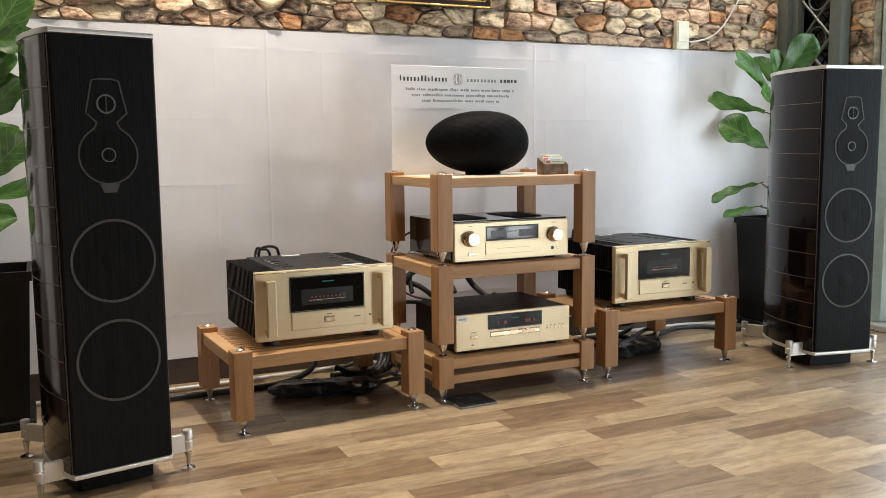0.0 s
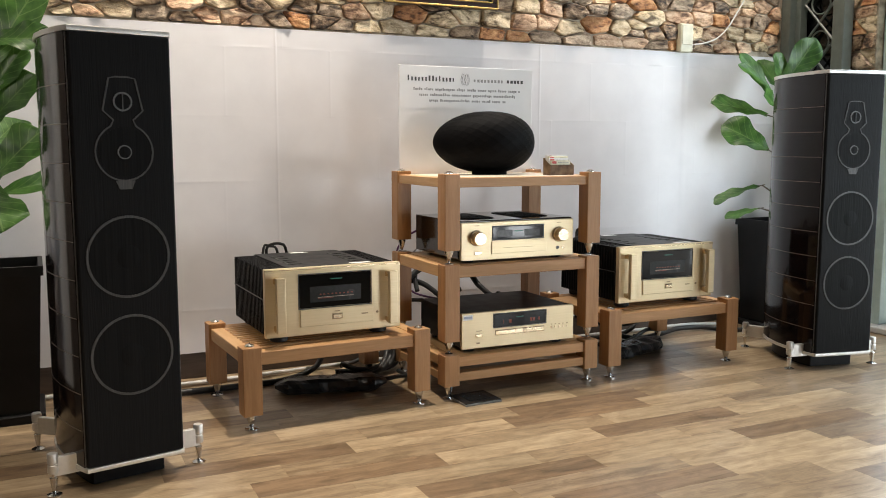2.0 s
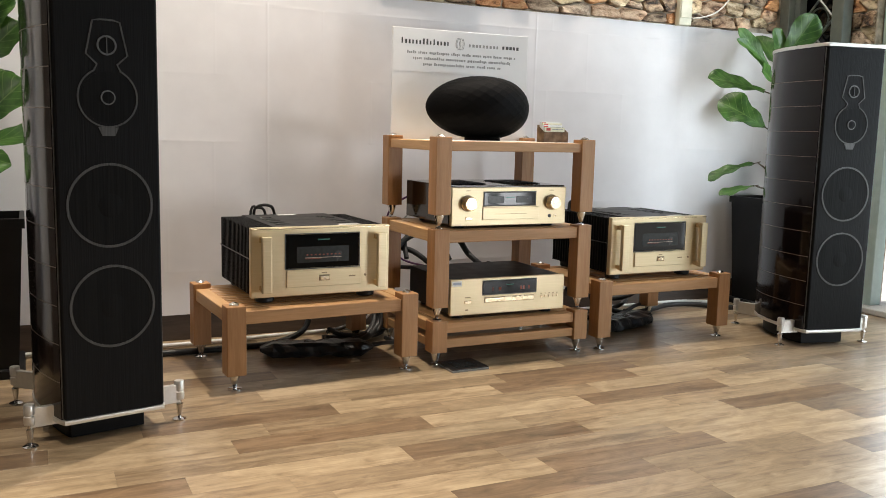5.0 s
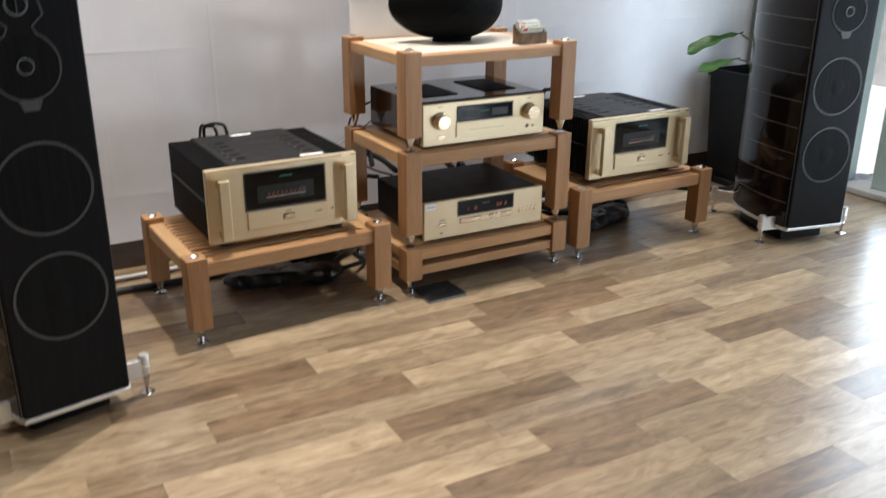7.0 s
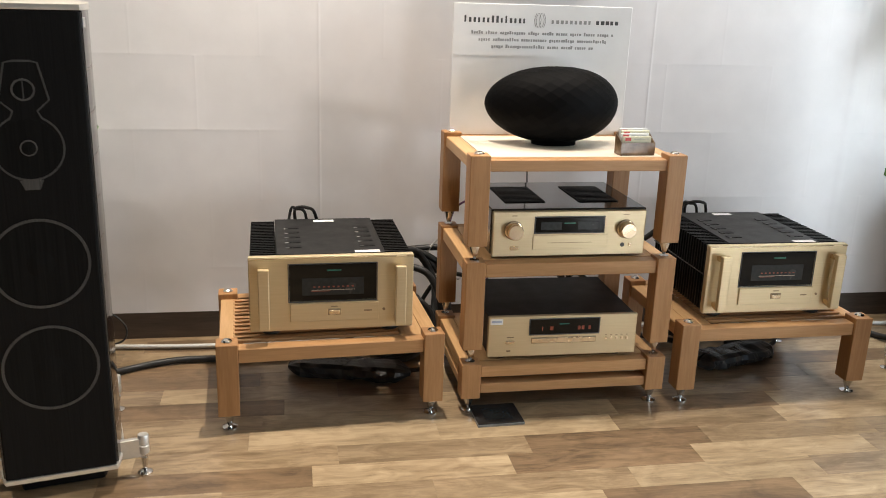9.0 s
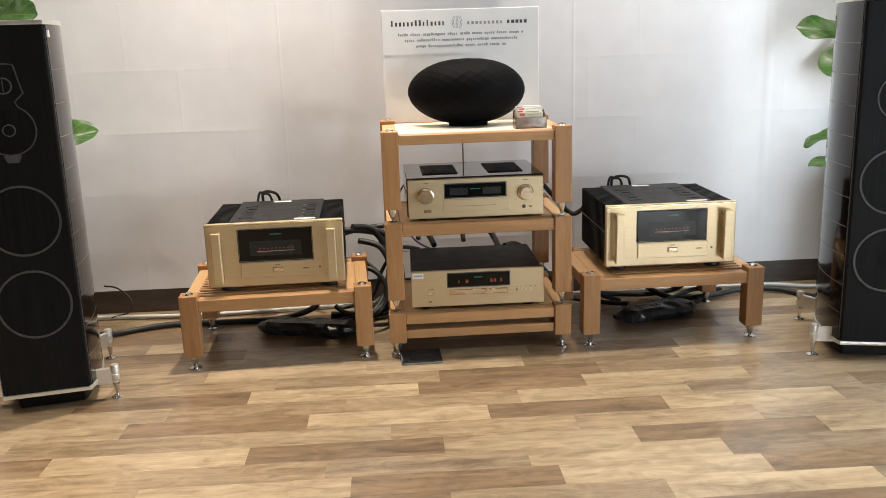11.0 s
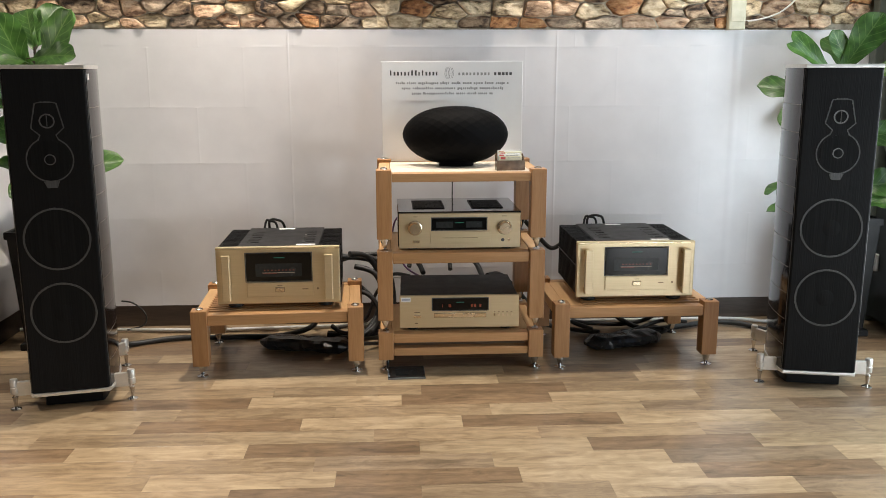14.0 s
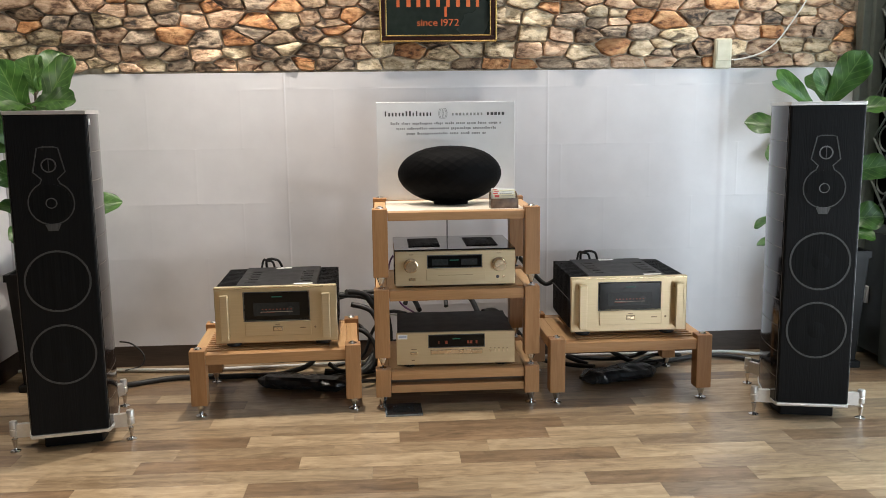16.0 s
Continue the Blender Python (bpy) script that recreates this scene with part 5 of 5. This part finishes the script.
fig_tree(pose(-1.40, 0.445, 0), "fiddle-leaf fig in a square black pot near white sheet",
         [(-1.405, 0.43, 0.44), (-1.412, 0.425, 0.60), (-1.400, 0.42, 0.78), (-1.408, 0.42, 0.95), (-1.398, 0.42, 1.10), (-1.395, 0.425, 1.24)], [],
         [((-1.398, 0.41, 1.09), (-1.235, 0.36, 1.385), 0.17, (-0.3, -0.9, 0.3)), ((-1.405, 0.41, 1.07), (-1.50, 0.34, 1.37), 0.16, (0.35, -0.9, 0.2)),
          ((-1.41, 0.41, 0.94), (-1.50, 0.31, 1.16), 0.15, (0.3, -0.8, 0.3)), ((-1.40, 0.41, 0.93), (-1.262, 0.33, 1.10), 0.14, (-0.3, -0.8, 0.45)),
          ((-1.398, 0.41, 0.76), (-1.258, 0.33, 0.93), 0.16, (-0.35, -0.8, 0.4)), ((-1.395, 0.43, 0.72), (-1.10, 0.47, 0.80), 0.13, (0.1, -0.75, 0.6)),
          ((-1.40, 0.41, 0.76), (-1.365, 0.27, 0.63), 0.20, (0.0, -0.8, 0.6)), ((-1.41, 0.41, 0.73), (-1.55, 0.36, 0.80), 0.09, (0.1, -0.6, 0.7)),
          ((-1.400, 0.38, 1.195), (-1.205, 0.29, 1.215), 0.125, (0.0, -0.85, 0.5)), ((-1.395, 0.43, 1.22), (-1.45, 0.50, 1.40), 0.15, (0.0, -0.95, 0.1)),
          ((-1.395, 0.42, 1.18), (-1.50, 0.30, 1.20), 0.14, (-0.2, -0.75, 0.6)), ((-1.395, 0.43, 1.23), (-1.32, 0.52, 1.42), 0.16, (-0.1, -0.95, 0.1)),
          ((-1.40, 0.43, 1.05), (-1.44, 0.56, 1.22), 0.13, (0.0, -0.9, 0.1)), ((-1.40, 0.43, 0.86), (-1.30, 0.56, 0.98), 0.13, (-0.2, -0.8, 0.3)),
          ((-1.41, 0.41, 1.0), (-1.56, 0.33, 1.07), 0.15, (0.2, -0.8, 0.5)), ((-1.405, 0.41, 0.85), (-1.55, 0.34, 0.94), 0.14, (0.25, -0.8, 0.4)),
          ((-1.41, 0.42, 0.66), (-1.50, 0.31, 0.66), 0.13, (0.1, -0.7, 0.6)), ((-1.40, 0.42, 1.0), (-1.29, 0.36, 1.19), 0.13, (-0.4, -0.8, 0.2))],
         0.14, 0.108, 0.505)
fig_tree(pose(1.98, 0.445, 0), "fiddle-leaf fig in a square black pot by the steel gate",
         [(1.975, 0.44, 0.44), (1.965, 0.445, 0.62), (1.975, 0.45, 0.80), (1.962, 0.445, 0.98), (1.965, 0.44, 1.16)],
         [[(1.97, 0.445, 0.64), (1.93, 0.46, 0.67), (1.90, 0.47, 0.69)], [(1.965, 0.445, 0.56), (1.92, 0.45, 0.57), (1.88, 0.45, 0.58)]],
         [((1.92, 0.46, 1.02), (1.615, 0.51, 1.095), 0.14, (0.1, -0.75, 0.65)), ((1.95, 0.47, 0.85), (1.765, 0.60, 0.99), 0.20, (-0.35, -0.75, 0.45)),
          ((1.90, 0.47, 0.69), (1.69, 0.575, 0.625), 0.10, (0.0, -0.4, 0.9)), ((1.88, 0.45, 0.582), (1.665, 0.455, 0.553), 0.075, (0.0, -0.35, 0.93)),
          ((1.945, 0.44, 1.06), (1.728, 0.44, 1.305), 0.085, (-0.25, -0.85, 0.25)), ((1.91, 0.44, 1.12), (1.705, 0.42, 1.262), 0.06, (-0.2, -0.7, 0.5)), ((1.915, 0.42, 1.12), (2.01, 0.28, 1.365), 0.16, (-0.3, -0.85, 0.1)),
          ((1.97, 0.43, 1.13), (1.86, 0.36, 1.30), 0.09, (-0.3, -0.8, 0.4)), ((1.98, 0.44, 1.10), (2.19, 0.34, 1.17), 0.13, (0.0, -0.6, 0.8)),
          ((1.98, 0.44, 0.84), (2.20, 0.37, 0.90), 0.15, (0.1, -0.8, 0.5)), ((1.98, 0.44, 0.64), (2.19, 0.36, 0.68), 0.16, (0.1, -0.75, 0.5)),
          ((1.975, 0.43, 0.60), (2.12, 0.30, 0.60), 0.11, (0.1, -0.6, 0.7)), ((1.965, 0.45, 1.14), (1.93, 0.55, 1.30), 0.14, (-0.1, -0.9, 0.2)),
          ((1.94, 0.44, 1.05), (1.80, 0.36, 1.12), 0.14, (-0.1, -0.8, 0.5))],
         0.135, 0.105, 0.525)


# ---- steel gate and shop front ----
gate = thing("steel_gate", pose(2.235, 0.0, 0.0), "grey-green steel gate with diamond and ring grille", "gate")
part("jamb", box(-0.065, 0.0, 0.60, 0.658, 0.0, 2.2, 0.003), GATE, gate)
part("jamb", box(-0.02, 0.045, 0.318, 0.385, 0.0, 2.2, 0.003), GATE, gate)
part("stile", box(-0.03, 0.02, 0.568, 0.599, 0.0, 2.2, 0.003), GATE, gate)
part("lower_panel", box(-0.012, 0.012, 0.386, 0.567, 0.03, 0.58, 0.002), DARKPANEL, gate, "dark solid lower panel")
part("back_pane", box(0.035, 0.045, 0.386, 0.599, 0.58, 2.2, 0), GLASS_BLACK, gate, "dark glass behind the grille")
part("mid_rail", box(-0.014, 0.014, 0.386, 0.567, 0.581, 0.62, 0.002), GATE, gate)
part("handle", box(-0.03, -0.0125, 0.50, 0.53, 0.25, 0.33, 0.004), WHITE_STICKER, gate, "small white handle")
ya, yb = 0.387, 0.566
for z in [0.62 + 0.19 * i for i in range(8)]:
    for p, q in (((ya, z), (yb, z + 0.19)), ((yb, z), (ya, z + 0.19))):
        part("grille_bar", tube([(0.0, p[0], p[1]), (0.0, q[0], q[1])], 0.006, 6, None, 0), GATE, gate)
    bm = bmesh.new()
    tube([(0.006, (ya + yb) / 2 + 0.055 * math.cos(2 * math.pi * i / 24), z + 0.19 + 0.055 * math.sin(2 * math.pi * i / 24)) for i in range(24)], 0.0045, 6, bm, 0, True)
    part("grille_ring", bm, GATE, gate, smooth=60)

front = thing("shop_front", pose(RIGHT_X, 0, 0), "pale green aluminium shop front open to the street", "shop front")
part("sill", box(-0.02, 0.24, DOOR_Y0, DOOR_Y1, 0.001, 0.03, 0.004), STEP, front, "pale stone sill")
for y0, y1 in ((0.135, 0.197), (-0.07, 0.005), (-1.30, -1.23), (-2.5, -2.43), (-3.7, -3.63), (-4.97, -4.9)):
    part("mullion", box(0.04, 0.11, y0, y1, 0.031, DOOR_TOP - 0.001, 0.003), DOORFRAME, front)
part("head", box(0.04, 0.11, DOOR_Y0, DOOR_Y1, DOOR_TOP - 0.08, DOOR_TOP - 0.002, 0), DOORFRAME, front)


# ---- stones of the wallpaper and strips of the floor ----
# the wallpaper's printed stones, built here as raised pieces
def cells(u0, u1, z0, z1, seed):
    """Jittered courses of irregular stones: each the cell nearest its own centre, clipped to the field."""
    rnd = random.Random(seed)
    pts, z, row = [], z0 - 0.02, 0
    while z < z1 + 0.06:
        h = rnd.uniform(0.048, 0.096)
        u = u0 - 0.1 + rnd.uniform(0, 0.1)
        while u < u1 + 0.12:
            w = rnd.choice((0.062, 0.085, 0.11, 0.13, 0.155, 0.185))
            if w < 0.07 and rnd.random() < 0.7:
                pts += [(u + w / 2, z + h * 0.2), (u + w / 2, z + h * 0.8)]
            else:
                pts.append((u + w / 2 + rnd.uniform(-0.016, 0.016), z + h / 2 + rnd.uniform(-0.020, 0.020)))
            u += w
        z += h
        row += 1
    out = []
    for i, (a, b) in enumerate(pts):
        poly = [(max(u0, a - 0.16), max(z0, b - 0.12)), (min(u1, a + 0.16), max(z0, b - 0.12)), (min(u1, a + 0.16), min(z1, b + 0.12)), (max(u0, a - 0.16), min(z1, b + 0.12))]
        if poly[0][0] >= poly[1][0] or poly[0][1] >= poly[2][1]:
            continue
        for j, (c, d) in enumerate(pts):
            if i == j or abs(a - c) > 0.32 or abs(b - d) > 0.24:
                continue
            nx, nz = (c - a) * 0.22, (d - b)
            mx, mz = (a + c) / 2, (b + d) / 2
            cut = []
            for k in range(len(poly)):
                p, q = poly[k], poly[(k + 1) % len(poly)]
                sp, sq = (p[0] - mx) * nx + (p[1] - mz) * nz, (q[0] - mx) * nx + (q[1] - mz) * nz
                if sp <= 0:
                    cut.append(p)
                if sp * sq < 0:
                    f = sp / (sp - sq)
                    cut.append((p[0] + (q[0] - p[0]) * f, p[1] + (q[1] - p[1]) * f))
            poly = cut
            if len(poly) < 3:
                break
        if len(poly) >= 3:
            xs, zs = [p[0] for p in poly], [p[1] for p in poly]
            if max(xs) - min(xs) > 0.025 and max(zs) - min(zs) > 0.02:
                out.append(poly)
    return out


def stone(poly, place, parent, rnd, proud):
    cx, cz = sum(p[0] for p in poly) / len(poly), sum(p[1] for p in poly) / len(poly)
    size = min(max(p[0] for p in poly) - min(p[0] for p in poly), max(p[1] for p in poly) - min(p[1] for p in poly))
    # one pass of corner cutting, then a nibbled rim
    n = len(poly)
    rim = []
    for i in range(n):
        p, q = poly[i], poly[(i + 1) % n]
        for f in (0.10, 0.36, 0.64, 0.90) if math.hypot(q[0] - p[0], q[1] - p[1]) > 0.05 else (0.15, 0.5, 0.85) if math.hypot(q[0] - p[0], q[1] - p[1]) > 0.025 else (0.25, 0.75):
            x, z = p[0] + (q[0] - p[0]) * f, p[1] + (q[1] - p[1]) * f
            s = 1 - 0.0016 / max(0.02, math.hypot(x - cx, z - cz)) - rnd.uniform(0.0, 0.07)
            rim.append((cx + (x - cx) * s, cz + (z - cz) * s))
    bm = bmesh.new()
    tilt, slope = rnd.uniform(-0.18, 0.18), rnd.uniform(-0.26, 0.12)
    rings = []
    for scale, off in ((1.0, 0.0), (0.985, proud * 0.55), (0.945, proud * 0.88), (0.78, proud * 1.0), (0.42, proud * 1.02)):
        ring = []
        for x, z in rim:
            dx, dz = (x - cx) * scale, (z - cz) * scale
            o = off + (tilt * dx + slope * dz + 0.007 * noise.noise(Vector((x * scale * 45, z * scale * 45, proud * 300))) if off else 0)
            ring.append(bm.verts.new(Vector(place(cx + dx, cz + dz, max(o, 0.0)))))
        rings.append(ring)
    m = len(rim)
    for a, b in zip(rings, rings[1:]):
        for i in range(m):
            bm.faces.new((a[i], a[(i + 1) % m], b[(i + 1) % m], b[i]))
    bm.faces.new(rings[-1])
    bmesh.ops.recalc_face_normals(bm, faces=bm.faces)
    part("stone", bm, rnd.choices(STONES, (0.22, 0.26, 0.20, 0.18, 0.14))[0], parent, smooth=55)


rnd = random.Random(11)
for poly in cells(LEFT_X + 0.004, 2.166, PAPER_TOP + 0.004, 1.80, 5):
    stone(poly, lambda u, z, o: (u, WALL_Y - 0.001 - o, z), wall_back, rnd, rnd.uniform(0.010, 0.015) if min(p[1] for p in poly) < PAPER_TOP + 0.02 else rnd.uniform(0.016, 0.032))
for poly in cells(0.203, 0.40, 1.0, 1.8, 9):
    stone(poly, lambda u, z, o: (RIGHT_X - 0.001 - o, u, z), wall_pier, rnd, rnd.uniform(0.008, 0.014))

STRIP, ROW = 0.532, 0.100
SHIFTS = {-3: -0.075, -2: -0.641, -1: -0.40, 0: 0.06, 1: -0.165, 2: -0.271, 3: -0.03, 4: -0.417, 5: -0.20, 6: -0.131, 7: 0.114}
# tones of the strips of a row from its first one, at the named start on: 0 pale, 1 tan, 2 brown, 3 grey-tan
TONES = {-2: (-1.173, "100103"), -1: (-1.464, "011213"), 0: (-1.004, "20203"), 1: (-1.229, "011032"), 2: (-1.335, "020203"), 3: (-1.094, "10113"),
         4: (-1.481, "202020"), 5: (-1.264, "113030"), 6: (-1.195, "102020"), 7: (-0.95, "12103")}
rnd = random.Random(23)
shapes = {}
for k in range(-10, 18):
    y1 = -0.27 - ROW * k
    y0 = y1 - ROW
    if y0 > WALL_Y:
        continue
    x = SHIFTS.get(k, rnd.uniform(-0.5, 0.0))
    x -= STRIP * math.ceil((x + 2.75) / STRIP)
    while x < RIGHT_X:
        start, row = TONES.get(k, (0.0, ""))
        at = round((x - start) / STRIP)
        if 0 <= at < len(row):
            tone = int(row[at])
        else:
            tone = rnd.choices((0, 1, 2, 3), (0.36, 0.32, 0.16, 0.16))[0]
        if tone not in shapes:
            bm = box(0.0001, STRIP - 0.0001, 0.0001, ROW - 0.0001, -0.0035, 0.0, 0.0002)
            ob = part("strip", bm, PLANKS[tone], floor)
            shapes[tone] = ob.data
        else:
            ob = new("strip", shapes[tone])
            ob.parent = floor
        ob.location = (x, y0, 0.0)
        x += STRIP
bm = bmesh.new()
for k in range(18, 58):
    y1 = -0.27 - ROW * k
    x = -4.0 + rnd.uniform(0, 0.5)
    while x < RIGHT_X - 0.5:
        box(x, x + STRIP - 0.001, y1 - ROW + 0.0005, y1 - 0.0005, -0.0035, 0.0, 0, bm)
        x += STRIP
tagged(part("far_strips", bm, PLANKS[1], floor), kind="stuff")
